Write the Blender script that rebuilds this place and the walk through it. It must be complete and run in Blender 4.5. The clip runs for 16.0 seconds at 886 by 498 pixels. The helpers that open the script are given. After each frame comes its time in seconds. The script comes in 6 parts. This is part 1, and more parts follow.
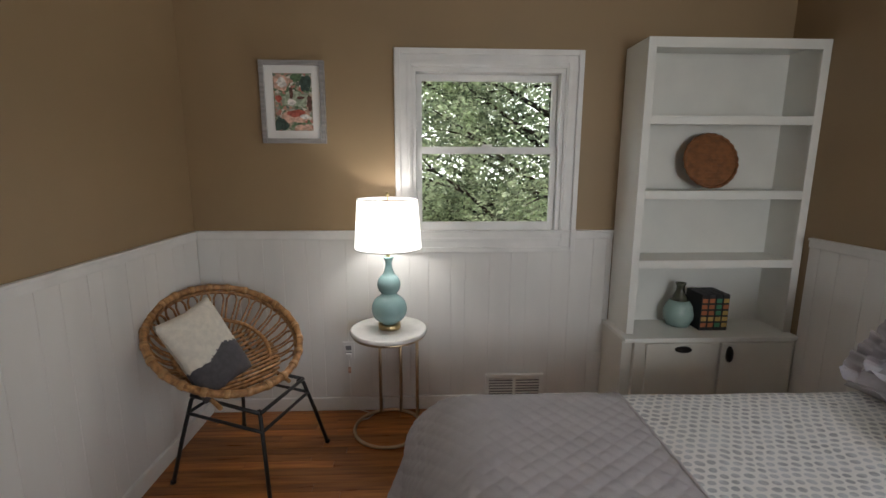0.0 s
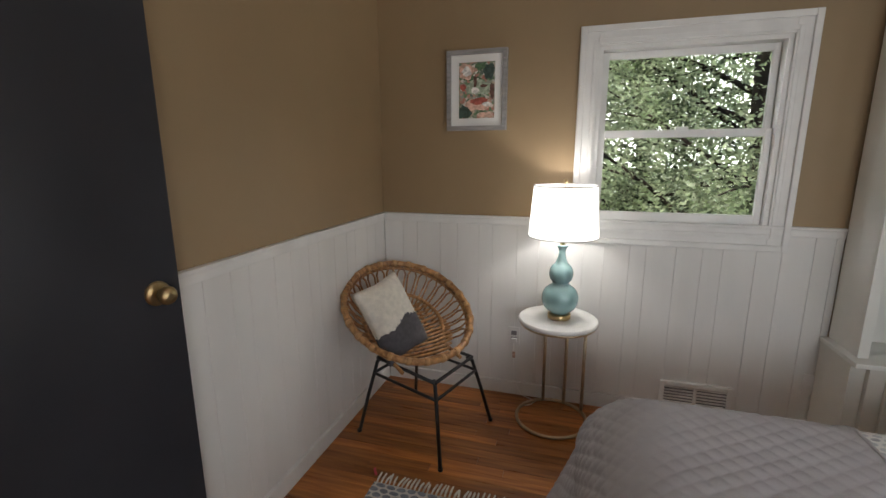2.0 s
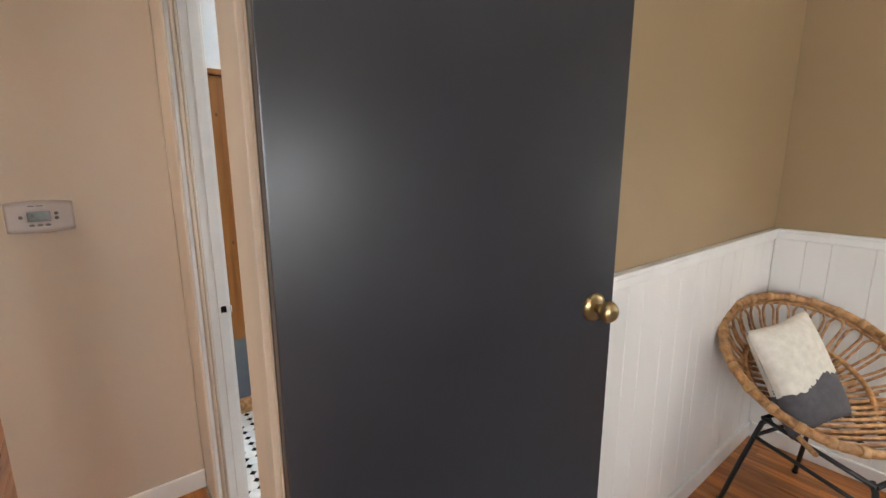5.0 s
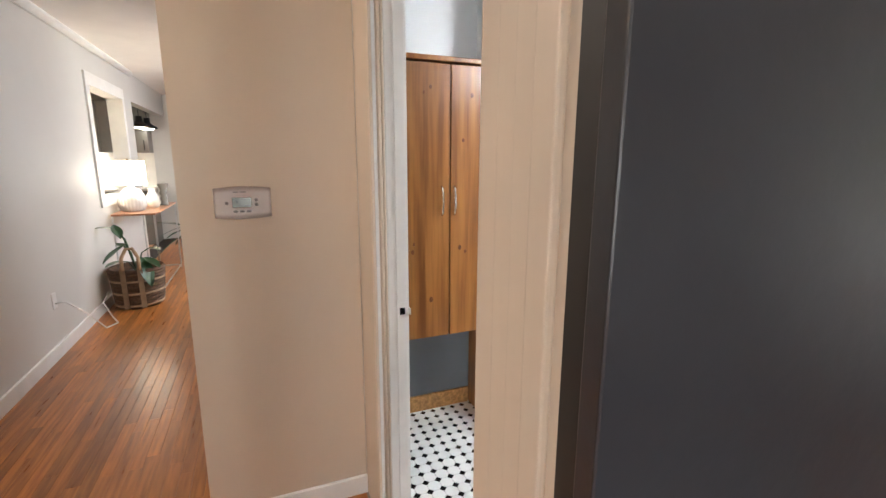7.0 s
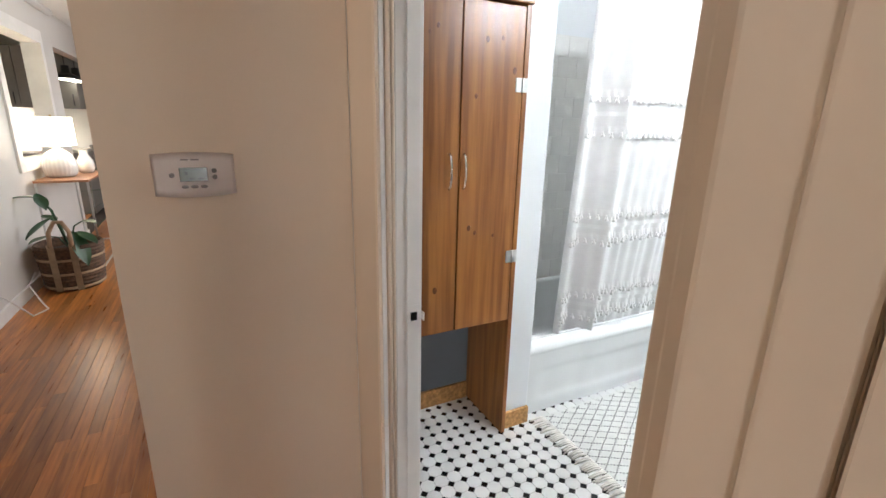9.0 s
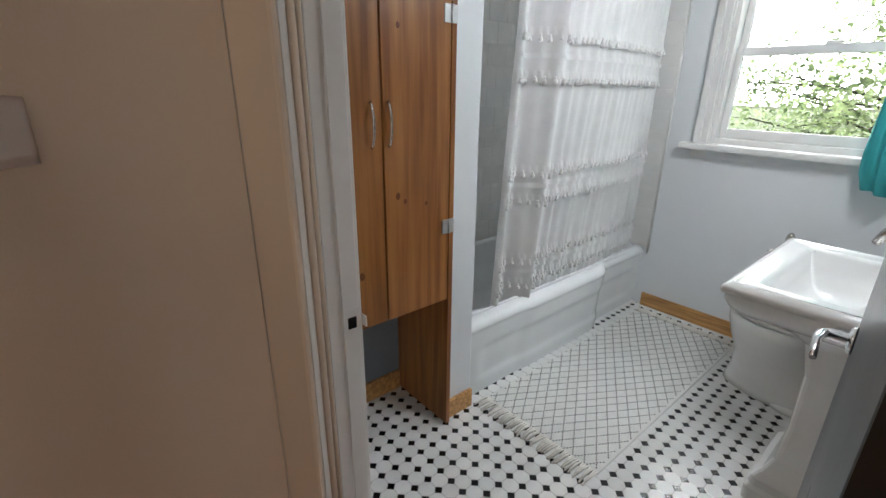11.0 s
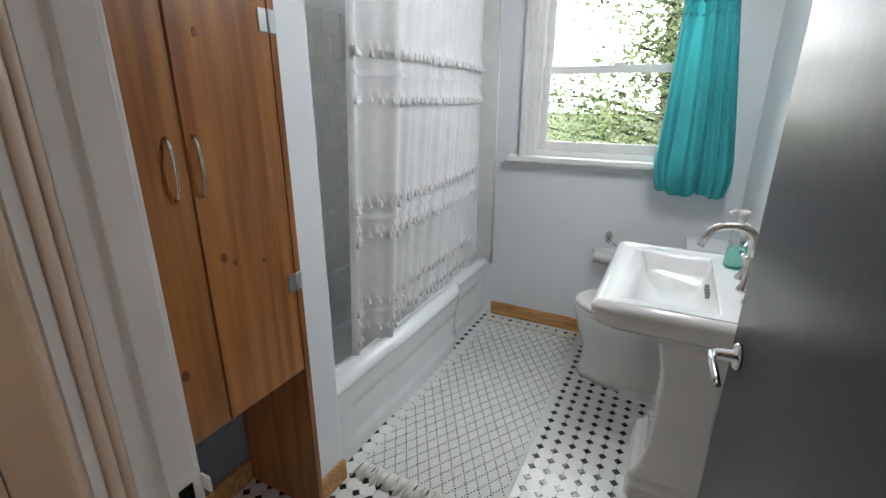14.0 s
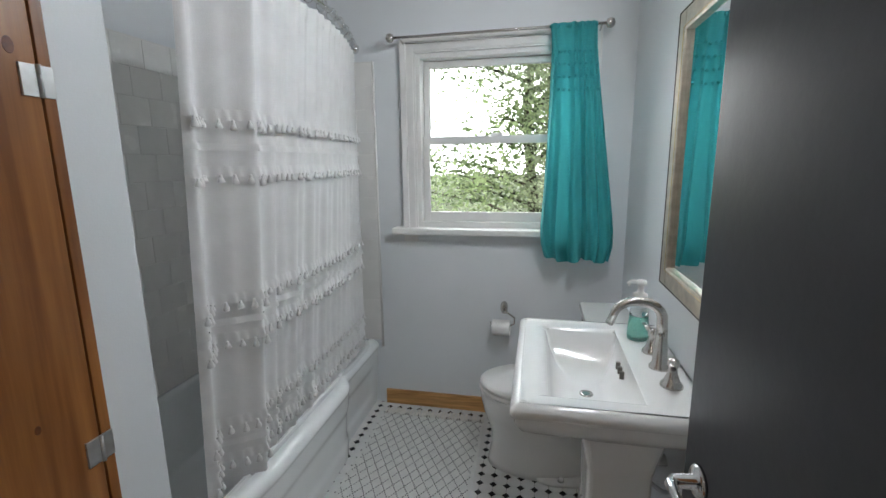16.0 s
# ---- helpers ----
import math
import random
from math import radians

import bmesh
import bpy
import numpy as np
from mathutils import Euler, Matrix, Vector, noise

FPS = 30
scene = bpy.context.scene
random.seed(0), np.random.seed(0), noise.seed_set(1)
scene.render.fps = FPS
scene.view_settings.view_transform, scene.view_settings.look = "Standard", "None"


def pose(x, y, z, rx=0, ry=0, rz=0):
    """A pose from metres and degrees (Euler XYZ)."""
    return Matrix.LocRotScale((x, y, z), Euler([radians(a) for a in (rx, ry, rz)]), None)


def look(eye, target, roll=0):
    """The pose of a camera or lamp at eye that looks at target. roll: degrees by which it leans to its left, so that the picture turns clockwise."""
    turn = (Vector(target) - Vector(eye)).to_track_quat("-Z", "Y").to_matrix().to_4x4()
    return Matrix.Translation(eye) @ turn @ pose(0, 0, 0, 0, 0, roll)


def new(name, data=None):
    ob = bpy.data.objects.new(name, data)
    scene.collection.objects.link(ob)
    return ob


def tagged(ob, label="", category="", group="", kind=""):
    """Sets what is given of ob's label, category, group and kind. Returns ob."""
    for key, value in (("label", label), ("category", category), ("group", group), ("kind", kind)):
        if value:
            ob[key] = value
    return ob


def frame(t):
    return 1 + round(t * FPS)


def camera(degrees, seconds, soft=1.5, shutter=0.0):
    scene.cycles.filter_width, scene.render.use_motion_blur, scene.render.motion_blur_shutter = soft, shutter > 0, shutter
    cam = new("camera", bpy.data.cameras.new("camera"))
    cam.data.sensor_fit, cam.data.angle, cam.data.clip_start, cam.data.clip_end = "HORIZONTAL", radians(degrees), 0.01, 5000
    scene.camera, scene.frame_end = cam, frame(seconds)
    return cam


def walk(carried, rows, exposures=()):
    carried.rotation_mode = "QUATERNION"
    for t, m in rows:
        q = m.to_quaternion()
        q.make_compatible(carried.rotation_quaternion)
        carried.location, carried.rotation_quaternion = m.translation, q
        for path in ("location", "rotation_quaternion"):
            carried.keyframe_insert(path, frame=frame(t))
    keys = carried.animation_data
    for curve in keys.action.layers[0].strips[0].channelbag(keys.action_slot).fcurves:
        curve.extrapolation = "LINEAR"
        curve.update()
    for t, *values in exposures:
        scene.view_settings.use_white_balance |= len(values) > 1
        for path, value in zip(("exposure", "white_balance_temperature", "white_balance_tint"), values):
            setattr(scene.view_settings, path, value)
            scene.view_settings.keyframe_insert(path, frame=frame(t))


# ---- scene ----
cam = camera(88.9, 16.0)
PATH = [
    (0, (1.33, -2.653, 1.506), (1.414, -0.687, 1.147), 0.2),
    (0.5, (1.299, -2.65, 1.506), (1.223, -0.69, 1.116), -0.0),
    (1, (1.279, -2.65, 1.506), (1.029, -0.708, 1.099), -0.1),
    (1.5, (1.243, -2.659, 1.501), (0.828, -0.746, 1.092), -0.1),
    (2, (1.216, -2.666, 1.499), (0.644, -0.794, 1.087), -0.2),
    (2.5, (1.183, -2.673, 1.493), (0.458, -0.856, 1.08), -0.3),
    (3, (1.103, -2.677, 1.487), (0.227, -0.926, 1.077), -0.2),
    (3.5, (0.994, -2.672, 1.475), (-0.041, -1.01, 1.069), 0.1),
    (4, (0.906, -2.667, 1.479), (-0.313, -1.134, 1.075), 0.0),
    (4.5, (0.818, -2.667, 1.486), (-0.571, -1.285, 1.084), -0.1),
    (5, (0.718, -2.683, 1.478), (-0.817, -1.464, 1.083), -0.1),
    (5.2, (0.685, -2.686, 1.475), (-0.9, -1.532, 1.079), -0.0),
    (7.5, (0.236, -2.768, 1.428), (-1.594, -2.07, 1.023), 0.2),
    (8, (0.131, -2.771, 1.449), (-1.682, -2.055, 1.0), 0.6),
    (10.5, (-0.349, -2.726, 1.354), (-1.844, -1.563, 0.714), 0.8),
    (11, (-0.412, -2.699, 1.353), (-1.841, -1.474, 0.676), 0.7),
    (11.5, (-0.425, -2.675, 1.381), (-1.792, -1.401, 0.67), 0.6),
    (12, (-0.468, -2.653, 1.381), (-1.764, -1.315, 0.651), 0.4),
    (12.5, (-0.526, -2.643, 1.383), (-1.717, -1.216, 0.643), 0.2),
    (13, (-0.577, -2.632, 1.376), (-1.65, -1.112, 0.643), 0.1),
    (13.5, (-0.619, -2.62, 1.378), (-1.581, -1.008, 0.689), 0.2),
    (14, (-0.652, -2.562, 1.387), (-1.509, -0.869, 0.756), 0.2),
    (14.5, (-0.693, -2.496, 1.396), (-1.437, -0.725, 0.838), -0.2),
    (15, (-0.725, -2.433, 1.4), (-1.351, -0.598, 0.912), -0.3),
    (15.5, (-0.747, -2.367, 1.411), (-1.256, -0.481, 0.983), -0.6),
    (16, (-0.756, -2.314, 1.423), (-1.164, -0.392, 1.047), -0.7),
]
walk(cam, [(t, look(eye, target, roll)) for t, eye, target, roll in PATH],
     [(0.0, -0.02), (2.5, 0.2), (3.5, 0.44), (4.0, 0.72), (5.0, 1.36), (6.2, 1.52), (7.5, 1.55), (8.0, 1.47), (9.3, 1.0), (10.5, 0.36), (12.0, 0.15), (14.0, 0.12), (15.0, 0.0), (16.0, -0.28)])

# ---- light ----
world = bpy.data.worlds.new("world")
scene.world = world
world.use_nodes = True
wn = world.node_tree
sky = wn.nodes.new("ShaderNodeTexSky")
sky.sky_type = "NISHITA"
sky.sun_disc = False
sky.sun_elevation, sky.sun_rotation = radians(54), radians(207)
wn.links.new(sky.outputs[0], wn.nodes["Background"].inputs[0])
wn.nodes["Background"].inputs[1].default_value = 0.15


def light(name, kind, place, target, energy, color=(1, 1, 1), size=0.1, size_y=None, spread=None):
    l = bpy.data.lights.new(name, kind)
    l.energy, l.color = energy, color
    if kind == "AREA":
        l.size = size
        if size_y:
            l.shape, l.size_y = "RECTANGLE", size_y
        if spread:
            l.spread = radians(spread)
    elif kind == "POINT":
        l.shadow_soft_size = size
    else:
        l.angle = size
    ob = new(name, l)
    ob.matrix_world = look(place, target)
    return ob


light("sun", "SUN", (-7, -14, 22), (0, 0, 0), 5.0, (1, 0.95, 0.87), radians(0.5))
light("table_lamp_bulb", "POINT", (1.137, -0.24, 1.22), (0, 0, 0), 6.2, (1, 0.97, 0.93), 0.04)
light("hall_lamp_bulb", "POINT", (-5.46, -4.03, 1.28), (0, 0, 0), 3.6, (1, 0.85, 0.65), 0.08)
light("bedroom_side_window_light", "AREA", (3.50, -2.45, 1.06), (0, -2.2, 1.0), 15, (0.93, 0.96, 1), 0.95, 0.95)
# unseen fill added to brighten the bookcase from the south
light("bedroom_south_window_light", "AREA", (2.75, -4.42, 1.45), (2.6, 0, 1.2), 31, (0.93, 0.96, 1), 0.95, 0.95)
# added fill from above the hall, out of view
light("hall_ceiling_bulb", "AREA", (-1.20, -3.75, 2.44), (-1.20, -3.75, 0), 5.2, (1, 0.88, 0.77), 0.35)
light("vanity_bulb", "AREA", (-0.50, -1.05, 2.12), (-1.7, -0.5, 1.15), 14.5, (0.87, 0.93, 1), 0.5, 0.1)
light("bathroom_window_light", "AREA", (-0.98, 0.95, 2.42), (-1.25, -1.2, 0.9), 26, (0.90, 0.95, 1), 1.5, 0.5)
light("living_window_light", "AREA", (-6.2, -1.2, 1.6), (-4.6, -4.0, 0.2), 34, (0.90, 0.94, 1.0), 1.6, 1.4)
light("kitchen_counter_light", "AREA", (-8.80, -5.40, 1.505), (-8.92, -5.40, 0.95), 26, (1, 0.95, 0.86), 0.1, 1.9)

# ---- materials ----


def material(name, color, rough=0.6, metal=0.0, var=0.12, scale=6.0, bump=0.0, bump_scale=60.0, color2=None,
             stretch=(1, 1, 1), spread=(0.35, 0.65), piece=0.0, coat=0.0, transmission=0.0, subsurface=0.0):
    m = bpy.data.materials.new(name)
    m.use_nodes = True
    nt = m.node_tree
    b = nt.nodes["Principled BSDF"]
    N, L = nt.nodes.new, nt.links.new
    tc = N("ShaderNodeTexCoord")
    mp = N("ShaderNodeMapping")
    mp.inputs["Scale"].default_value = stretch
    L(tc.outputs["Object"], mp.inputs["Vector"])
    n1 = N("ShaderNodeTexNoise")
    n1.inputs["Scale"].default_value, n1.inputs["Detail"].default_value = scale, 5
    L(mp.outputs[0], n1.inputs["Vector"])
    ramp = N("ShaderNodeValToRGB")
    lo = [c * (1 - var) for c in color]
    hi = [min(1, c * (1 + var)) for c in (color2 or color)]
    ramp.color_ramp.elements[0].position, ramp.color_ramp.elements[1].position = spread
    ramp.color_ramp.elements[0].color, ramp.color_ramp.elements[1].color = (*lo, 1), (*hi, 1)
    L(n1.outputs[0], ramp.inputs[0])
    out = ramp.outputs[0]
    if piece:
        oi = N("ShaderNodeObjectInfo")
        mr = N("ShaderNodeMapRange")
        mr.inputs[3].default_value, mr.inputs[4].default_value = 1 - piece, 1 + piece
        L(oi.outputs["Random"], mr.inputs[0])
        mx = N("ShaderNodeVectorMath")
        mx.operation = "SCALE"
        L(out, mx.inputs[0])
        L(mr.outputs[0], mx.inputs["Scale"])
        out = mx.outputs[0]
        add = N("ShaderNodeVectorMath")
        mul = N("ShaderNodeVectorMath")
        mul.operation = "SCALE"
        mul.inputs[0].default_value = (7, 3, 5)
        L(oi.outputs["Random"], mul.inputs["Scale"])
        L(tc.outputs["Object"], add.inputs[0])
        L(mul.outputs[0], add.inputs[1])
        L(add.outputs[0], mp.inputs["Vector"])
    L(out, b.inputs["Base Color"])
    b.inputs["Roughness"].default_value, b.inputs["Metallic"].default_value = rough, metal
    b.inputs["Coat Weight"].default_value = coat
    b.inputs["Coat Roughness"].default_value = 0.08
    b.inputs["Transmission Weight"].default_value = transmission
    if subsurface:
        b.inputs["Subsurface Weight"].default_value = subsurface
    nr = N("ShaderNodeMapRange")
    nr.inputs[3].default_value, nr.inputs[4].default_value = max(0, rough - 0.07), min(1, rough + 0.07)
    L(n1.outputs[0], nr.inputs[0])
    L(nr.outputs[0], b.inputs["Roughness"])
    if bump:
        n2 = N("ShaderNodeTexNoise")
        n2.inputs["Scale"].default_value, n2.inputs["Detail"].default_value = bump_scale, 4
        L(mp.outputs[0], n2.inputs["Vector"])
        bp = N("ShaderNodeBump")
        bp.inputs["Strength"].default_value, bp.inputs["Distance"].default_value = bump, 0.004
        L(n2.outputs[0], bp.inputs["Height"])
        L(bp.outputs[0], b.inputs["Normal"])
    return m


def node_rows(m, sx, sy, dark, light_color, radius, axis=(0, 1), ox=0.0):
    """Rows of soft oval spots over a base cloth colour."""
    nt = m.node_tree
    N, L = nt.nodes.new, nt.links.new
    b = nt.nodes["Principled BSDF"]
    tc = N("ShaderNodeTexCoord")
    warp = N("ShaderNodeTexNoise")
    warp.inputs["Scale"].default_value = 9
    wv = N("ShaderNodeVectorMath")
    wv.operation = "MULTIPLY_ADD"
    wv.inputs[1].default_value = (0.03, 0.03, 0)
    L(tc.outputs["Object"], warp.inputs["Vector"])
    L(warp.outputs["Color"], wv.inputs[0])
    L(tc.outputs["Object"], wv.inputs[2])
    sep = N("ShaderNodeSeparateXYZ")
    L(wv.outputs[0], sep.inputs[0])

    def m2(op, a, c=None):
        k = N("ShaderNodeMath")
        k.operation = op
        for i, s in enumerate((a, c)):
            if s is None:
                continue
            if isinstance(s, (int, float)):
                k.inputs[i].default_value = s
            else:
                L(s, k.inputs[i])
        return k.outputs[0]
    row = m2("FLOOR", m2("DIVIDE", sep.outputs[axis[1]], sy))
    shift = m2("MULTIPLY", m2("MODULO", row, 2.0), 0.5)
    fx = m2("SUBTRACT", m2("FRACT", m2("ADD", m2("DIVIDE", sep.outputs[axis[0]], sx), shift)), 0.5)
    fy = m2("SUBTRACT", m2("FRACT", m2("DIVIDE", sep.outputs[axis[1]], sy)), 0.5)
    r2 = m2("ADD", m2("POWER", m2("ABSOLUTE", fx), 2.0), m2("POWER", m2("ABSOLUTE", fy), 2.0))
    mask = m2("LESS_THAN", r2, radius * radius)
    wn2 = N("ShaderNodeTexNoise")
    wn2.inputs["Scale"].default_value = 22
    L(tc.outputs["Object"], wn2.inputs["Vector"])
    rp = N("ShaderNodeValToRGB")
    rp.color_ramp.elements[0].position, rp.color_ramp.elements[1].position = 0.35, 0.62
    rp.color_ramp.elements[0].color, rp.color_ramp.elements[1].color = (*dark, 1), (*[c * 1.5 for c in dark], 1)
    L(wn2.outputs[0], rp.inputs[0])
    mix = N("ShaderNodeMix")
    mix.data_type = "RGBA"
    L(mask, mix.inputs[0])
    mix.inputs[6].default_value = (*light_color, 1)
    L(rp.outputs[0], mix.inputs[7])
    L(mix.outputs[2], b.inputs["Base Color"])
    return m


TAN = material("tan_wall_paint", (0.31, 0.215, 0.118), 0.55, var=0.05, scale=1.5, bump=0.12, bump_scale=220)
HALLTAN = material("beige_hall_paint", (0.60, 0.49, 0.385), 0.5, var=0.04, scale=1.5, bump=0.1, bump_scale=220)
HALLGREY = material("pale_hall_paint", (0.60, 0.58, 0.55), 0.45, var=0.04, scale=1.2, bump=0.1, bump_scale=200)
BATHWALL = material("pale_blue_grey_paint", (0.74, 0.765, 0.785), 0.45, var=0.03, scale=1.5, bump=0.08, bump_scale=200)
NICHE = material("slate_grey_sheet", (0.17, 0.19, 0.21), 0.5, var=0.06, scale=3)
CEIL = material("ceiling_paint", (0.78, 0.77, 0.74), 0.8, var=0.03, scale=3, bump=0.1, bump_scale=150)
WHITE = material("white_trim_paint", (0.76, 0.75, 0.73), 0.38, var=0.05, scale=7, bump=0.08, bump_scale=50)
WAINS = material("white_wainscot_paint", (0.74, 0.725, 0.70), 0.42, var=0.06, scale=3, bump=0.12, bump_scale=40, stretch=(1, 1, 0.25))
CREAM = material("cream_casing_paint", (0.64, 0.53, 0.42), 0.42, var=0.05, scale=5, bump=0.15, bump_scale=30, stretch=(1, 1, 0.3))
SHELFW = material("shelf_white_paint", (0.74, 0.735, 0.69), 0.42, var=0.03, scale=5, bump=0.05, bump_scale=60)
BASEW = material("cabinet_off_white_paint", (0.66, 0.64, 0.58), 0.42, var=0.04, scale=5, bump=0.05)
DOORGREY = material("charcoal_door_paint", (0.024, 0.0245, 0.030), 0.31, var=0.10, scale=3, bump=0.10, bump_scale=34)
DOOREDGE = material("charcoal_door_edge", (0.022, 0.019, 0.017), 0.5, var=0.1)
OAK = material("oak_floor_board", (0.29, 0.095, 0.020), 0.30, var=0.08, scale=5, color2=(0.43, 0.165, 0.040), stretch=(0.7, 9, 1),
               bump=0.04, bump_scale=30, piece=0.32)
OAKDARK = material("floor_gap", (0.02, 0.01, 0.006), 0.8, var=0.1)
PINE = material("honey_pine", (0.205, 0.070, 0.016), 0.33, var=0.12, scale=5, color2=(0.31, 0.125, 0.033), stretch=(7, 7, 0.35), bump=0.04,
                bump_scale=30, piece=0.13)
PINEH = material("pine_baseboard", (0.42, 0.21, 0.07), 0.4, var=0.16, scale=5, color2=(0.55, 0.3, 0.11), stretch=(1, 12, 12), bump=0.06)
KNOT = material("pine_knot", (0.13, 0.035, 0.01), 0.45, var=0.3, scale=60)
BRASS = material("aged_brass", (0.50, 0.38, 0.20), 0.3, 1.0, var=0.15, scale=30)
GOLD = material("champagne_gold_metal", (0.60, 0.48, 0.33), 0.35, 1.0, var=0.08, scale=20)
NICKEL = material("brushed_nickel", (0.55, 0.53, 0.50), 0.25, 1.0, var=0.08, scale=60, stretch=(1, 1, 8))
CHROME = material("chrome", (0.75, 0.76, 0.77), 0.09, 1.0, var=0.02)
STEEL = material("zinc_steel", (0.62, 0.63, 0.63), 0.3, 1.0, var=0.06, scale=40)
BLACK = material("black_powder_coat", (0.012, 0.012, 0.013), 0.4, var=0.2)
BLACKGLOSS = material("black_tile_glaze", (0.012, 0.012, 0.012), 0.2, var=0.2)
RATTAN = material("rattan_cane", (0.28, 0.125, 0.042), 0.42, var=0.25, scale=40, color2=(0.44, 0.235, 0.095), bump=0.2, bump_scale=120)
RATTANB = material("rattan_binding", (0.46, 0.26, 0.11), 0.4, var=0.18, scale=60, bump=0.2, bump_scale=200)
WOOLW = material("cream_wool", (0.74, 0.69, 0.60), 0.95, var=0.08, scale=40, bump=0.7, bump_scale=260)
WOOLG = material("charcoal_wool", (0.085, 0.08, 0.088), 0.95, var=0.15, scale=40, bump=0.7, bump_scale=260)
MARBLE = material("white_marble", (0.80, 0.785, 0.76), 0.22, var=0.05, scale=9, spread=(0.42, 0.55))
CELADON = material("celadon_glaze", (0.27, 0.44, 0.44), 0.12, var=0.06, scale=12, coat=0.6)
QUILT = material("lilac_grey_quilt", (0.47, 0.45, 0.475), 0.9, var=0.05, scale=8, bump=0.35, bump_scale=250)
DUVET = node_rows(material("spotted_duvet", (0.75, 0.74, 0.73), 0.9, var=0.02, bump=0.3, bump_scale=200), 0.036, 0.026,
                  (0.36, 0.37, 0.39), (0.74, 0.73, 0.72), 0.36)
PILLOWG = material("grey_linen", (0.42, 0.40, 0.43), 0.9, var=0.08, scale=20, bump=0.4, bump_scale=220)
FLORAL = material("floral_cotton", (0.22, 0.24, 0.27), 0.9, var=0.2, scale=26, color2=(0.62, 0.36, 0.30), spread=(0.48, 0.56), bump=0.3)
RUGG = node_rows(material("striped_wool_rug", (0.5, 0.48, 0.46), 0.95, var=0.1, bump=0.6, bump_scale=200), 0.05, 0.03, (0.16, 0.17, 0.20),
                 (0.58, 0.55, 0.52), 0.42)
FRINGE = material("cotton_fringe", (0.72, 0.69, 0.64), 0.95, var=0.12, scale=30, bump=0.5, bump_scale=200)
PINKY = material("pink_wool", (0.62, 0.10, 0.14), 0.95, var=0.2, scale=30)
FRAMEG = material("driftwood_grey", (0.30, 0.285, 0.28), 0.55, var=0.16, scale=12, stretch=(1, 1, 6), bump=0.15)
MATW = material("white_mat_board", (0.80, 0.79, 0.77), 0.85, var=0.02)
BLACKMETAL = material("oil_rubbed_bronze", (0.018, 0.016, 0.015), 0.35, 0.7, var=0.2)
VASEG = material("green_drip_glaze", (0.10, 0.13, 0.10), 0.2, var=0.2, scale=5, color2=(0.24, 0.34, 0.31), spread=(0.30, 0.52), coat=0.4)
VASEN = material("brown_drip_glaze", (0.022, 0.018, 0.012), 0.2, var=0.3, scale=9, color2=(0.07, 0.075, 0.05), coat=0.4)
WICKER = material("brown_wicker", (0.23, 0.09, 0.03), 0.5, var=0.25, scale=30, bump=0.4, bump_scale=150)
BOOKC = material("black_book_cloth", (0.016, 0.016, 0.018), 0.6, var=0.2)
BOOKR = material("rust_book_label", (0.40, 0.13, 0.05), 0.55, var=0.15, scale=30)
BOOKG = material("green_book_label", (0.05, 0.22, 0.12), 0.55, var=0.15, scale=30)
BOOKY = material("gilt_book_label", (0.48, 0.33, 0.10), 0.45, var=0.15, scale=30)
PLASTIC = material("white_plastic", (0.74, 0.72, 0.70), 0.35, var=0.02)
THERMO = material("thermostat_plastic", (0.82, 0.77, 0.76), 0.4, var=0.02)
GREYPL = material("grey_plastic", (0.20, 0.19, 0.20), 0.5, var=0.05)
LCD = material("lcd_screen", (0.13, 0.145, 0.135), 0.15, var=0.08, scale=60)
LCDINK = material("lcd_ink", (0.04, 0.045, 0.045), 0.3)
PORC = material("white_porcelain", (0.80, 0.80, 0.79), 0.10, var=0.015, coat=0.5)
ENAMEL = material("white_tub_enamel", (0.82, 0.84, 0.84), 0.16, var=0.02, coat=0.3)
GROUT = material("dark_grout", (0.26, 0.25, 0.24), 0.9, var=0.2, scale=30)
TILE = material("white_octagon_tile", (0.76, 0.755, 0.74), 0.22, var=0.03, scale=12, piece=0.05)
WALLTILE = material("pale_wall_tile", (0.82, 0.815, 0.79), 0.25, var=0.03, scale=8, piece=0.02)
WALLGROUT = material("pale_grout", (0.77, 0.76, 0.735), 0.8, var=0.05)
CURTAIN = material("white_cotton_voile", (0.86, 0.855, 0.85), 0.9, var=0.03, scale=12, bump=0.2, bump_scale=300, subsurface=0.0)
TEALC = material("teal_cotton", (0.045, 0.36, 0.375), 0.8, var=0.16, scale=6, bump=0.25, bump_scale=250, stretch=(1, 1, 0.2))
BATHRUG = material("off_white_bath_rug", (0.68, 0.675, 0.65), 0.95, var=0.05, scale=20, bump=0.5, bump_scale=250)
RUGDOT = material("charcoal_thread", (0.07, 0.07, 0.07), 0.95, var=0.2)
SILVERFR = material("champagne_mirror_frame", (0.50, 0.45, 0.37), 0.35, 0.8, var=0.15, scale=30)
DARKFR = material("dark_bronze_edge", (0.05, 0.043, 0.036), 0.4, 0.6, var=0.2)
PAPER = material("toilet_paper", (0.80, 0.79, 0.78), 0.95, var=0.03)
SOAP = material("green_soap", (0.30, 0.74, 0.62), 0.06, var=0.05, transmission=0.7)
CLEAR = material("clear_plastic", (0.85, 0.9, 0.9), 0.06, var=0.0, transmission=0.9)
CABGREY = material("grey_kitchen_paint", (0.20, 0.19, 0.17), 0.45, var=0.05)
BACKSPL = material("white_backsplash", (0.80, 0.76, 0.68), 0.2, var=0.03)
COUNTER = material("pale_counter", (0.62, 0.58, 0.52), 0.25, var=0.08, scale=20)
TABLEW = material("copper_wood_top", (0.40, 0.18, 0.09), 0.35, var=0.2, scale=6, stretch=(1, 10, 1))
LEAF = material("plant_leaf", (0.016, 0.060, 0.020), 0.35, var=0.25, scale=12)
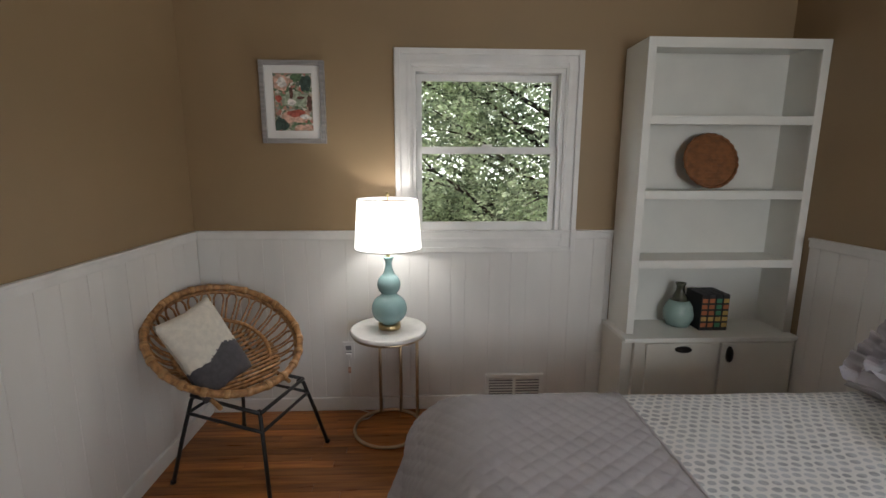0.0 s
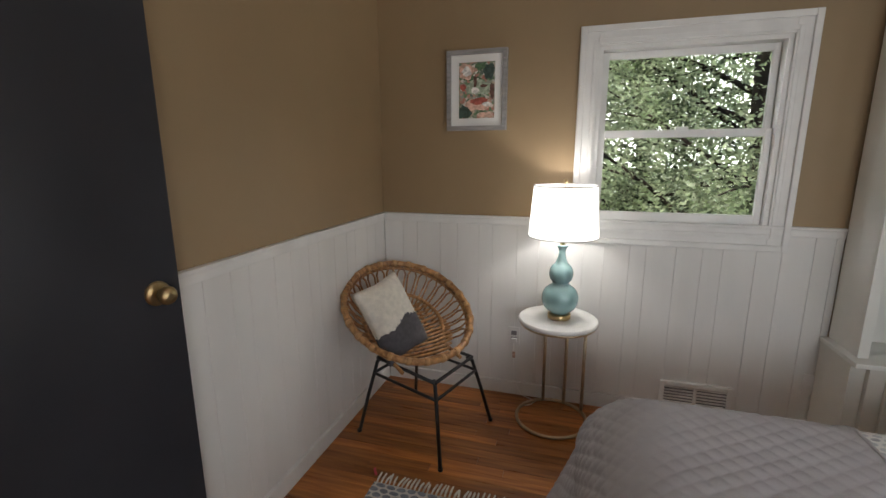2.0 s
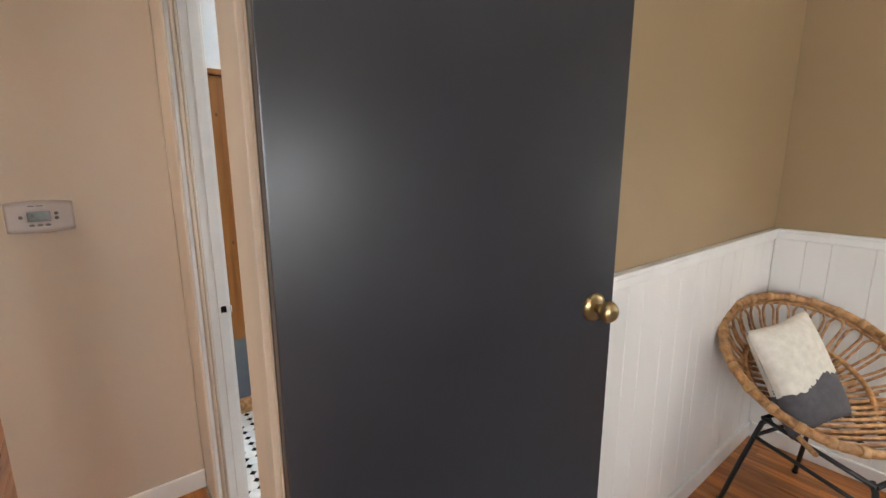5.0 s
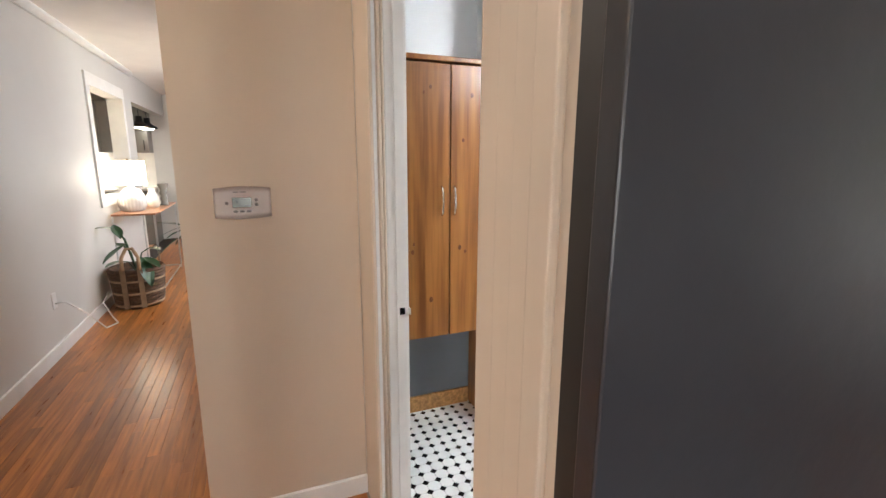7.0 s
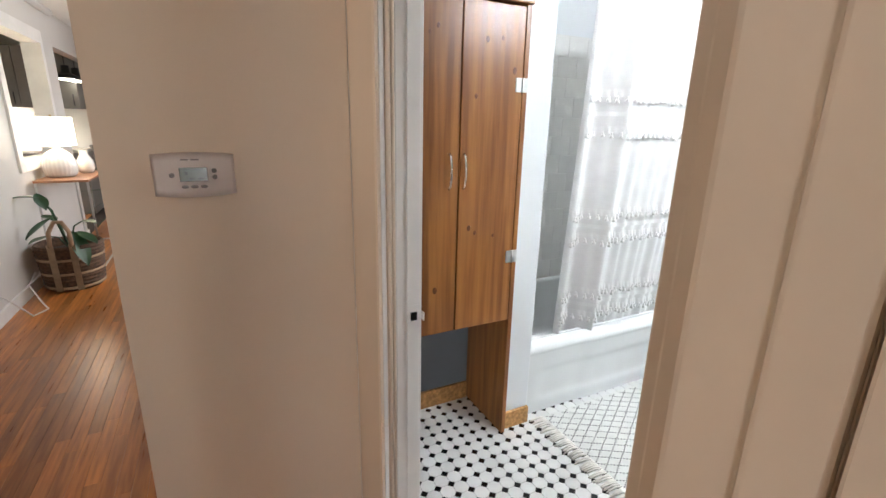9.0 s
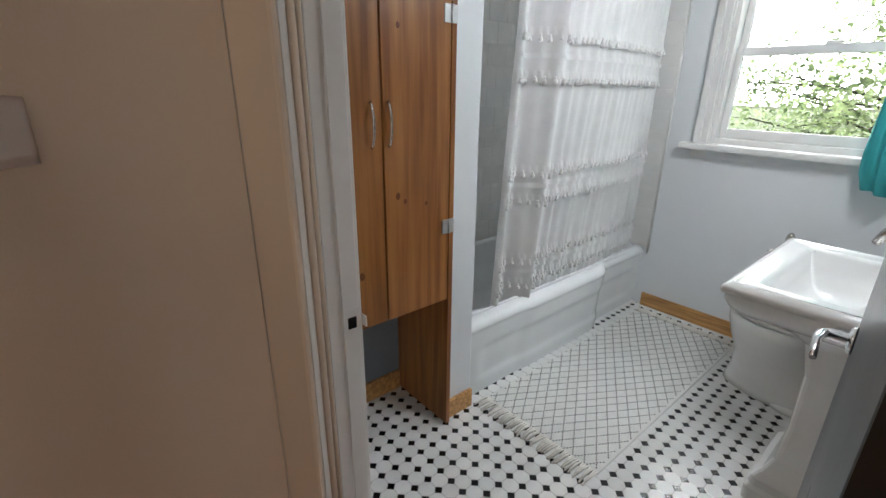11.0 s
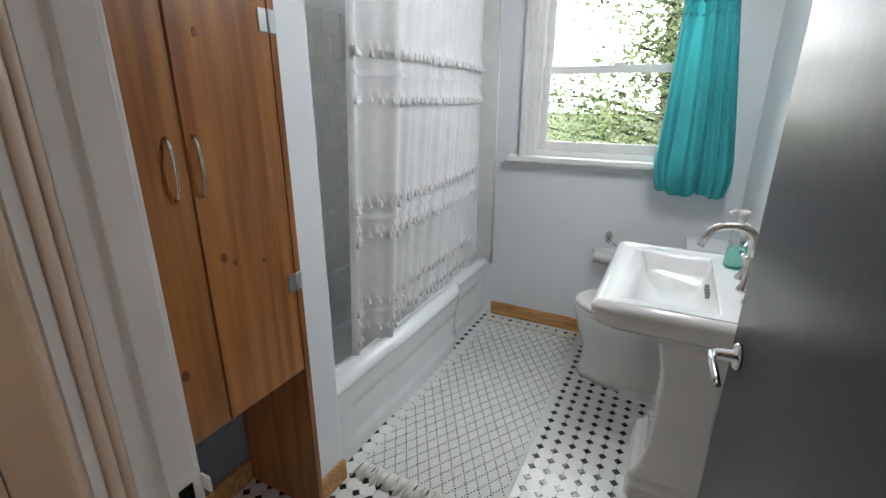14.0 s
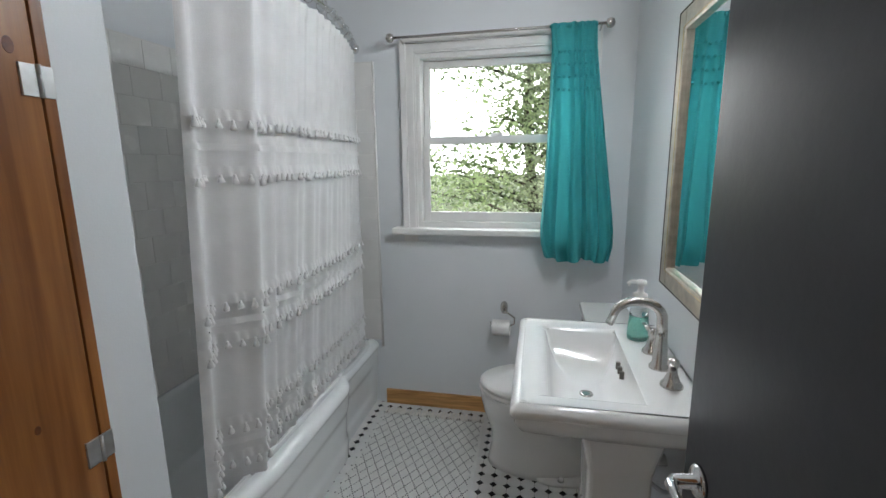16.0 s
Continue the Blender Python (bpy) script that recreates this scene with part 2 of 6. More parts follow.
BASKET = material("woven_basket", (0.085, 0.045, 0.024), 0.85, var=0.35, scale=40, bump=0.8, bump_scale=90)
STRAP = material("tan_strap", (0.36, 0.24, 0.15), 0.7, var=0.12, scale=30)
BARK = material("tree_bark", (0.045, 0.032, 0.024), 0.95, var=0.35, scale=9, bump=1.0, bump_scale=30, stretch=(1, 1, 0.3))
LEAVES = material("tree_leaves", (0.20, 0.29, 0.13), 0.45, var=0.35, scale=4.0, color2=(0.46, 0.56, 0.30), spread=(0.4, 0.62))
# the pale second tone paints sunlit leaves into the noise
NEEDLES = material("hemlock_leaves", (0.15, 0.19, 0.115), 0.4, var=0.4, scale=2.6, color2=(0.50, 0.57, 0.38), spread=(0.36, 0.62))
GRASS = material("grass_ground", (0.07, 0.10, 0.03), 0.95, var=0.3, scale=1.0, bump=1.0, bump_scale=8)
BLUEBARK = material("grey_bark", (0.13, 0.13, 0.14), 0.95, var=0.4, scale=9, stretch=(1, 1, 0.4), bump=1.0, bump_scale=20)

GLASS = bpy.data.materials.new("window_glass")
GLASS.use_nodes = True
_g = GLASS.node_tree
_b = _g.nodes["Principled BSDF"]
_b.inputs["Base Color"].default_value = (1, 1, 1, 1)
_b.inputs["Roughness"].default_value = 0.0
_b.inputs["Transmission Weight"].default_value = 1.0
_b.inputs["IOR"].default_value = 1.05
MIRROR = bpy.data.materials.new("mirror_silver")
MIRROR.use_nodes = True
_b = MIRROR.node_tree.nodes["Principled BSDF"]
_b.inputs["Base Color"].default_value = (0.86, 0.89, 0.88, 1)
_b.inputs["Metallic"].default_value, _b.inputs["Roughness"].default_value = 1.0, 0.01


def glow(name, color, strength):
    m = bpy.data.materials.new(name)
    m.use_nodes = True
    b = m.node_tree.nodes["Principled BSDF"]
    b.inputs["Base Color"].default_value = (*color, 1)
    b.inputs["Emission Color"].default_value = (*color, 1)
    b.inputs["Emission Strength"].default_value = strength
    return m


SHADEGLOW = glow("lit_lamp_shade", (1, 0.98, 0.95), 0.85)
BRIGHT = glow("hazy_bright_sky", (0.965, 0.98, 1.0), 6.5)
HALLGLOW = glow("lit_hall_shade", (1, 0.93, 0.78), 2.2)
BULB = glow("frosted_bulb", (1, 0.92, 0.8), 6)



def sheer(m, share):
    """Lets part of the light through a thin cloth or a leaf."""
    nt = m.node_tree
    b = nt.nodes["Principled BSDF"]
    tr = nt.nodes.new("ShaderNodeBsdfTranslucent")
    mx = nt.nodes.new("ShaderNodeMixShader")
    mx.inputs[0].default_value = share
    for link in list(nt.links):
        if link.to_socket == b.inputs["Base Color"]:
            nt.links.new(link.from_socket, tr.inputs[0])
    nt.links.new(b.outputs[0], mx.inputs[1])
    nt.links.new(tr.outputs[0], mx.inputs[2])
    nt.links.new(mx.outputs[0], nt.nodes["Material Output"].inputs[0])


sheer(CURTAIN, 0.24)
sheer(TEALC, 0.16)
sheer(LEAVES, 0.5)
sheer(NEEDLES, 0.55)

BLOTS = {n: material("watercolour_" + n, c, 0.8, var=0.25, scale=60, spread=(0.4, 0.6)) for n, c in (("peach", (0.62, 0.40, 0.31)), ("white", (0.72, 0.69, 0.66)), ("green", (0.10, 0.17, 0.09)), ("pine", (0.05, 0.08, 0.065)), ("red", (0.40, 0.10, 0.07)), ("brown", (0.12, 0.06, 0.045)), ("sage", (0.36, 0.42, 0.31)))}

# watercolour print: soft blots of green, cream, pink and red
ART = material("watercolour_print", (0.10, 0.16, 0.10), 0.8, var=0.1, scale=30, color2=(0.70, 0.66, 0.58), spread=(0.40, 0.60))
_n = ART.node_tree
_v = _n.nodes.new("ShaderNodeTexVoronoi")
_v.inputs["Scale"].default_value = 70
_tc = _n.nodes.new("ShaderNodeTexCoord")
_n.links.new(_tc.outputs["Object"], _v.inputs["Vector"])
_sep = _n.nodes.new("ShaderNodeSeparateColor")
_n.links.new(_v.outputs["Color"], _sep.inputs[0])
_rp = _n.nodes.new("ShaderNodeValToRGB")
_e = _rp.color_ramp.elements
_e[0].position, _e[0].color = 0.0, (0.06, 0.11, 0.06, 1)
_e[1].position, _e[1].color = 1.0, (0.72, 0.66, 0.58, 1)
for _p, _c in ((0.25, (0.16, 0.24, 0.13, 1)), (0.42, (0.30, 0.31, 0.24, 1)), (0.58, (0.45, 0.17, 0.13, 1)), (0.70, (0.50, 0.40, 0.30, 1)), (0.82, (0.12, 0.15, 0.12, 1))):
    _k = _e.new(_p)
    _k.color = _c
_n.links.new(_sep.outputs[0], _rp.inputs[0])
_n.links.new(_rp.outputs[0], _n.nodes["Principled BSDF"].inputs["Base Color"])

# ---- building helpers ----


def put_box(bm, a, b, bev=0.0):
    co = [[min(a[i], b[i]) for i in range(3)], [max(a[i], b[i]) for i in range(3)]]
    vs = [bm.verts.new((co[i][0], co[j][1], co[k][2])) for i in (0, 1) for j in (0, 1) for k in (0, 1)]
    fs = [bm.faces.new([vs[i] for i in f]) for f in ((0, 1, 3, 2), (4, 6, 7, 5), (0, 4, 5, 1), (2, 3, 7, 6), (0, 2, 6, 4), (1, 5, 7, 3))]
    if bev:
        es = list({e for f in fs for e in f.edges})
        bmesh.ops.bevel(bm, geom=es, offset=bev, segments=2, affect="EDGES", profile=0.6)
    return bm


def boxed(a, b, bev=0.0):
    return put_box(bmesh.new(), a, b, bev)


def put_tube(bm, pts, r, n=8, closed=False, caps=True):
    pts = [Vector(p) for p in pts]
    rad = r if callable(r) else (lambda i: r)
    rings, side = [], None
    for i, p in enumerate(pts):
        if closed:
            d = pts[(i + 1) % len(pts)] - pts[i - 1]
        else:
            d = pts[min(i + 1, len(pts) - 1)] - pts[max(i - 1, 0)]
        d.normalize()
        if side is None:
            side = d.orthogonal().normalized()
        side = (side - d * side.dot(d)).normalized()
        up = d.cross(side)
        rings.append([bm.verts.new(p + (side * math.cos(t) + up * math.sin(t)) * rad(i)) for t in (2 * math.pi * k / n for k in range(n))])
    m = len(rings)
    for i in range(m if closed else m - 1):
        a, b = rings[i], rings[(i + 1) % m]
        for k in range(n):
            f = bm.faces.new((a[k], a[(k + 1) % n], b[(k + 1) % n], b[k]))
            f.smooth = True
    if not closed and caps:
        bm.faces.new(rings[0][::-1])
        bm.faces.new(rings[-1])
    return bm


def tube(pts, r, n=8, closed=False):
    return put_tube(bmesh.new(), pts, r, n, closed)


def put_lathe(bm, c, prof, n=32, axis=None):
    """Turn a profile of (radius, height) about the upright through c."""
    rings = []
    for r, z in prof:
        rings.append([bm.verts.new((c[0] + r * math.cos(t), c[1] + r * math.sin(t), c[2] + z)) for t in (2 * math.pi * k / n for k in range(n))])
    for a, b in zip(rings, rings[1:]):
        for k in range(n):
            f = bm.faces.new((a[k], a[(k + 1) % n], b[(k + 1) % n], b[k]))
            f.smooth = True
    bm.faces.new(rings[0][::-1])
    bm.faces.new(rings[-1])
    return bm


def lathe(c, prof, n=32):
    return put_lathe(bmesh.new(), c, prof, n)


def put_sheet(bm, fn, nu, nv, smooth=True):
    g = [[bm.verts.new(fn(i / nu, j / nv)) for j in range(nv + 1)] for i in range(nu + 1)]
    for i in range(nu):
        for j in range(nv):
            bm.faces.new((g[i][j], g[i + 1][j], g[i + 1][j + 1], g[i][j + 1])).smooth = smooth
    return bm


def sheet(fn, nu, nv, thick=0.0):
    bm = put_sheet(bmesh.new(), fn, nu, nv)
    if thick:
        bmesh.ops.solidify(bm, geom=bm.faces[:], thickness=thick)
    return bm


def move(bm, m):
    bmesh.ops.transform(bm, matrix=m, verts=bm.verts[:])
    return bm


def mesh(name, bm, mt, normals=True):
    me = bpy.data.meshes.new(name)
    if normals:
        bmesh.ops.recalc_face_normals(bm, faces=bm.faces[:])
    bm.to_mesh(me)
    bm.free()
    me.materials.append(mt)
    return me


def part(name, bm, mt, parent=None, label="", normals=True):
    ob = new(name, mesh(name, bm, mt, normals))
    if parent:
        ob.parent = parent
        ob.matrix_parent_inverse = parent.matrix_basis.inverted()
    return tagged(ob, label)


def thing(name, at, label, category, group="", kind=""):
    ob = new(name)
    ob.location = at
    ob.empty_display_size = 0.1
    return tagged(ob, label, category, group, kind)


def solid(name, bm, mt, label, category, group="", kind=""):
    return tagged(part(name, bm, mt), label, category, group, kind)


def structure(name, bm, mt, label, category="wall"):
    return tagged(part(name, bm, mt), label, category, "", "structure")


def wall_with_hole(axis, c0, c1, a0, a1, z0, z1, holes):
    """A wall between c0 and c1 across axis ('x' or 'y'), along a0..a1, with holes (a, b, z, z)."""
    bm = bmesh.new()

    def put(p, q, r, s):
        if q - p < 1e-4 or s - r < 1e-4:
            return
        if axis == "y":
            put_box(bm, (p, c0, r), (q, c1, s))
        else:
            put_box(bm, (c0, p, r), (c1, q, s))
    at = a0
    for ha, hb, hz0, hz1 in sorted(holes):
        put(at, ha, z0, z1)
        put(ha, hb, z0, hz0)
        put(ha, hb, hz1, z1)
        at = hb
    put(at, a1, z0, z1)
    return bm

# ---- structure ----
H = 2.5
structure("ground", boxed((-60, -60, -0.9), (60, 60, -0.6)), GRASS, "dark green lawn outside the windows", "ground")
structure("floor", boxed((-9.2, -8.2, -0.12), (3.7, 0.25, -0.012)), OAKDARK, "dark subfloor under the oak boards", "floor")
structure("ceiling", boxed((-9.2, -8.2, H), (3.7, 0.25, H + 0.1)), CEIL, "plain off-white painted ceiling", "ceiling")
BW = (1.265, 2.135, 1.10, 2.05)      # bedroom window opening
PW = (-1.40, -0.56, 1.075, 1.975)     # bathroom window opening
YB = 0.085                           # bathroom north wall face
structure("wall_north_bedroom", wall_with_hole("y", 0, 0.17, -0.16, 3.6, 0, H, [BW]), TAN, "tan painted bedroom wall around the window")
structure("wall_north_bathroom", wall_with_hole("y", YB, 0.25, -2.6, -0.16, 0, H, [PW]), BATHWALL, "pale grey painted bathroom wall around the window")
structure("wall_west_bedroom", boxed((-0.15, -2.44, 0), (0, 0, H)), TAN, "tan painted bedroom side wall above white wainscot")
structure("wall_east_bathroom", boxed((-0.32, -2.30, 0), (-0.152, YB, H)), BATHWALL, "pale grey painted bathroom side wall")
structure("wall_above_bedroom_door", boxed((-0.15, -3.26, 2.06), (0, -2.44, H)), HALLTAN, "wall above the bedroom doorway")
structure("wall_west_bedroom_south", boxed((-0.15, -4.35, 0), (0, -3.26, H)), TAN, "tan painted bedroom wall beside the doorway")
# the opening is added, out of view, only to let the south fill in
structure("wall_south_bedroom", wall_with_hole("y", -4.5, -4.35, 0, 3.6, 0, H, [(2.25, 3.25, 0.95, 1.95)]), TAN, "tan painted bedroom back wall")
structure("wall_east_bedroom", wall_with_hole("x", 3.43, 3.6, -4.35, 0, 0, H, [(-2.95, -1.95, 0.56, 1.56)]), TAN, "tan painted bedroom side wall by the bookcase")
# hall side of the bathroom, with the doorway
structure("wall_hall_north", wall_with_hole("y", -2.40, -2.285, -1.40, -0.15, 0, H, [(-1.178, -0.290, 0, 2.06)]), HALLTAN,
          "beige painted hall wall with the bathroom doorway")
structure("wall_bathroom_south", boxed((-2.6, -2.40, 0), (-1.402, -2.285, H)), BATHWALL, "pale grey bathroom wall behind the linen cabinet")
structure("wall_thermostat", boxed((-1.52, -3.01, 0), (-1.40, -2.402, H)), HALLTAN, "short beige wall carrying the thermostat")
structure("wall_hall_inner", boxed((-4.2, -3.01, 0), (-1.522, -2.90, H)), HALLGREY, "pale painted hall wall")
structure("wall_hall_south", wall_with_hole("y", -4.31, -4.19, -6.75, -0.152, 0, H, [(-6.29, -5.06, 1.00, 2.15)]), HALLGREY,
          "pale painted long hall wall with a pass-through opening")
structure("wall_hall_header", boxed((-9.0, -4.31, 2.14), (-6.752, -4.19, H)), HALLGREY, "pale painted header over the kitchen opening")
structure("wall_west_end", boxed((-9.2, -8.2, 0), (-9.0, 0.2, H)), HALLGREY, "pale painted far end wall")
structure("wall_kitchen_back", boxed((-9.0, -6.5, 0), (-0.152, -6.4, H)), HALLGREY, "kitchen wall behind the cabinets")
structure("wall_living_north", boxed((-9.0, -0.75, 0), (-4.2, -0.6, H)), HALLGREY, "pale painted living room wall")
structure("wall_bathroom_west", boxed((-2.56, -2.285, 0), (-2.42, YB, H)), BATHWALL, "pale grey bathroom wall behind the tub")
structure("wall_tub_partition", boxed((-2.42, -1.645, 0), (-1.615, -1.50, H), 0.004), BATHWALL, "white painted end wall of the tub alcove")
structure("wall_niche_back", boxed((-2.42, -2.285, 0), (-1.93, -1.645, H)), BATHWALL, "wall at the back of the cabinet niche")
# thin slate grey sheet over the lower part of the niche wall
structure("wall_niche_lower", boxed((-1.93, -2.284, 0.0), (-1.926, -1.66, 0.62)), NICHE, "slate grey sheet on the wall under the linen cabinet")


def window_unit(name, x0, x1, z0, z1, y, wall, sash_y, mid, trim, sill, label):
    """Casing, sashes and panes of a double-hung window."""
    w = thing(name, ((x0 + x1) / 2, y, z0), label, "window", kind="structure")
    t = trim
    for nm, a, b in (("casing_left", (x0 - t, z0 - t), (x0, z1 + t)), ("casing_right", (x1, z0 - t), (x1 + t, z1 + t)),
                     ("casing_head", (x0, z1), (x1, z1 + t)), ("casing_apron", (x0, z0 - t), (x1, z0))):
        if sill and nm == "casing_apron":
            continue
        bm = boxed((a[0], y - 0.018, a[1]), (b[0], y + 0.001, b[1]), 0.003)
        part("casing", bm, WHITE, w)
    # raised outer band and rounded inner bead
    for inset, wide, proud in ((0.004, 0.03, 0.034), (t - 0.030, 0.022, 0.026)):
        bm = bmesh.new()
        o = t - inset
        i = o - wide
        put_box(bm, (x0 - o, y - proud, z0 - (0 if sill else o)), (x0 - i, y - 0.015, z1 + o), 0.004)
        put_box(bm, (x1 + i, y - proud, z0 - (0 if sill else o)), (x1 + o, y - 0.015, z1 + o), 0.004)
        put_box(bm, (x0 - i, y - proud, z1 + i), (x1 + i, y - 0.015, z1 + o), 0.004)
        if not sill:
            put_box(bm, (x0 - i, y - proud, z0 - o), (x1 + i, y - 0.015, z0 - i), 0.004)
        part("moulding", bm, WHITE, w)
    if sill:
        part("window_sill", boxed((x0 - t - 0.055, y - 0.075, z0 - 0.034), (x1 + t + 0.03, y + 0.03, z0), 0.008), WHITE, w)
        part("apron", boxed((x0 - t, y - 0.016, z0 - 0.075), (x1 + t, y + 0.001, z0 - 0.034), 0.003), BATHWALL, w)
    jm = bmesh.new()
    d = wall
    put_box(jm, (x0 - 0.004, y, z0), (x0 + 0.022, y + d, z1))
    put_box(jm, (x1 - 0.022, y, z0), (x1 + 0.004, y + d, z1))
    put_box(jm, (x0 + 0.022, y, z1 - 0.022), (x1 - 0.022, y + d, z1 + 0.004))
    put_box(jm, (x0 + 0.022, y, z0 - 0.004), (x1 - 0.022, y + d, z0 + 0.03))
    part("jamb_liner", jm, WHITE, w)
    a, b = x0 + 0.024, x1 - 0.024
    for nm, p, q, yy, rail in (("lower_sash", z0 + 0.03, mid + 0.02, sash_y, 0.05), ("upper_sash", mid - 0.02, z1 - 0.024, sash_y + 0.032, 0.036)):
        bm = bmesh.new()
        s = 0.032
        put_box(bm, (a, yy, p), (a + s, yy + 0.028, q), 0.003)
        put_box(bm, (b - s, yy, p), (b, yy + 0.028, q), 0.003)
        put_box(bm, (a + s, yy, p), (b - s, yy + 0.028, p + (rail if nm == "lower_sash" else 0.036)), 0.003)
        put_box(bm, (a + s, yy, q - (0.04 if nm == "lower_sash" else rail)), (b - s, yy + 0.028, q), 0.003)
        fr = part(nm, bm, WHITE, w)
        pane = part("pane", boxed((a + s - 0.004, yy + 0.011, p + 0.03), (b - s + 0.004, yy + 0.016, q - 0.03)), GLASS, fr)
        pane.visible_shadow = False
        if nm == "lower_sash":
            part("sash_lock", boxed(((a + b) / 2 - 0.03, yy - 0.004, q - 0.004), ((a + b) / 2 + 0.03, yy + 0.02, q + 0.014), 0.004), WHITE, fr)
    return w


window_unit("window_1", *BW, 0.0, 0.17, 0.035, 1.60, 0.098, False, "white painted double-hung bedroom window with moulded casing")
window_unit("window_2", *PW, YB, 0.165, YB + 0.045, 1.54, 0.080, True, "white painted double-hung bathroom window with a deep sill")

# bedroom wainscot: chair rail, cap, baseboard, tongue-and-groove boards
RZ = 1.136
for nm, run in (("north", "x"), ("west", "y"), ("east", "e")):
    span = {"x": (0.012, 2.466), "y": (-2.36, 0), "e": (-2.6, -0.33)}[run]

    def slab(u0, u1, d0, d1, z0, z1, bev=0.0):
        if run == "x":
            return boxed((u0, -d1, z0), (u1, -d0, z1), bev)
        if run == "y":
            return boxed((d0, u0, z0), (d1, u1, z1), bev)
        return boxed((3.43 - d1, u0, z0), (3.43 - d0, u1, z1), bev)
    ws = structure("wainscot_" + nm, slab(*span, 0, 0.0095, 0, RZ - 0.03), WAINS, "white vertical board wainscot", "wainscot")
    widths = [0.128, 0.096, 0.152, 0.112, 0.136, 0.084, 0.148]
    u, k = span[0], 0
    while u < span[1] - 0.03:
        wd = min(widths[k % 7], span[1] - u)
        part("board", slab(u + 0.0007, u + wd - 0.0007, 0.004, 0.0135, 0.09, RZ - 0.03, 0.0022), WAINS, ws)
        u += wd
        k += 1
    structure("trim_chair_rail_" + nm, put_box(slab(*span, 0, 0.030, RZ - 0.014, RZ, 0.004), *[tuple(c) for c in (
        ((span[0], -0.022, RZ - 0.052), (span[1], 0, RZ - 0.014)) if run == "x" else
        ((0, span[0], RZ - 0.052), (0.022, span[1], RZ - 0.014)) if run == "y" else
        ((3.408, span[0], RZ - 0.052), (3.43, span[1], RZ - 0.014)))], 0.006), WHITE, "white moulded chair rail", "trim")
    if run == "x":
        structure("baseboard_" + nm, put_box(slab(0.03, 1.712, 0, 0.026, 0, 0.085, 0.005), (2.075, -0.026, 0), (2.466, 0, 0.085), 0.005), WHITE,
                  "white painted baseboard", "baseboard")
    else:
        structure("baseboard_" + nm, slab(*span, 0, 0.026, 0, 0.085, 0.005), WHITE, "white painted baseboard", "baseboard")

# bedroom doorway: jambs, stops and casings
df = thing("door_frame_bedroom", (-0.07, -2.44, 0), "cream painted bedroom door frame with moulded stop", "door frame", kind="structure")
part("jamb", boxed((-0.165, -2.455, 0), (0.006, -2.430, 2.05), 0.003), CREAM, df)
part("jamb", boxed((-0.165, -3.264, 0), (0.006, -3.238, 2.05), 0.003), CREAM, df)
part("head", boxed((-0.163, -3.24, 2.03), (0.004, -2.455, 2.058), 0.003), CREAM, df)
part("stop", boxed((-0.105, -2.468, 0), (-0.060, -2.454, 2.03), 0.004), CREAM, df)
part("stop", boxed((-0.105, -3.240, 0), (-0.060, -3.226, 2.03), 0.004), CREAM, df)
# dark strip, 2 mm thick, laid over the jamb beside the hinges
part("rebate", boxed((-0.040, -2.4575, 0), (0.005, -2.4555, 2.03)), DOOREDGE, df, "thin dark strip along the hinge-side rebate")
for y0, y1 in ((-2.436, -2.372), (-3.308, -3.244)):
    part("casing", put_box(boxed((0.0, y0, 0), (0.016, y1, 2.10), 0.004), (0.012, y0 + 0.004, 0), (0.024, y0 + 0.022, 2.10), 0.004), CREAM, df)
part("casing", boxed((0.0, -3.244, 2.045), (0.016, -2.436, 2.10), 0.004), CREAM, df)


def plank_door(name, hinge, free, thick, z1, mt, label, side):
    """A flush door leaf from hinge to free edge; side: which way its visible face looks."""
    h, f = Vector((*hinge, 0)), Vector((*free, 0))
    ax = (f - h).normalized()
    nn = Vector((-ax.y, ax.x, 0)) * side
    L = (f - h).length
    m = Matrix(((ax.x, nn.x, 0, h.x), (ax.y, nn.y, 0, h.y), (0, 0, 1, 0), (0, 0, 0, 1)))
    d = thing(name, h, label, "door")
    part("leaf", move(boxed((0, -thick, 0.012), (L, 0, z1), 0.003), m), mt, d)
    return d, m, L


# bedroom door, open against the wall; the face seen looks into the room
door, DM, DL = plank_door("bedroom_door", (0.040, -2.474), (0.160, -1.722), 0.036, 2.03, DOORGREY, "dark charcoal painted flush bedroom door standing open", -1)
KX, KZ = DL - 0.064, 1.138


def turned(m, x, z, prof, n=24):
    """A knob or rose standing out of a door face at x, z."""
    bm = lathe((0, 0, 0), prof, n)
    return move(bm, m @ Matrix.Translation((x, 0, z)) @ Matrix.Rotation(radians(-90), 4, "X"))


part("rosette", turned(DM, KX, KZ, [(0.034, 0), (0.034, 0.004), (0.028, 0.009), (0.016, 0.012)]), BRASS, door)
part("knob", turned(DM, KX, KZ, [(0.011, 0.008), (0.010, 0.022), (0.018, 0.029), (0.0245, 0.039), (0.0245, 0.048), (0.019, 0.057), (0.007, 0.060)]), BRASS, door,
     "aged round brass knob")
part("latch_plate", move(boxed((DL - 0.0015, -0.030, KZ - 0.03), (DL + 0.001, -0.006, KZ + 0.03)), DM), BRASS, door)
for hz in (0.25, 1.05, 1.82):
    part("hinge", tube([(0.026, -2.452, hz - 0.045), (0.026, -2.452, hz + 0.045)], 0.006), DOOREDGE, door)

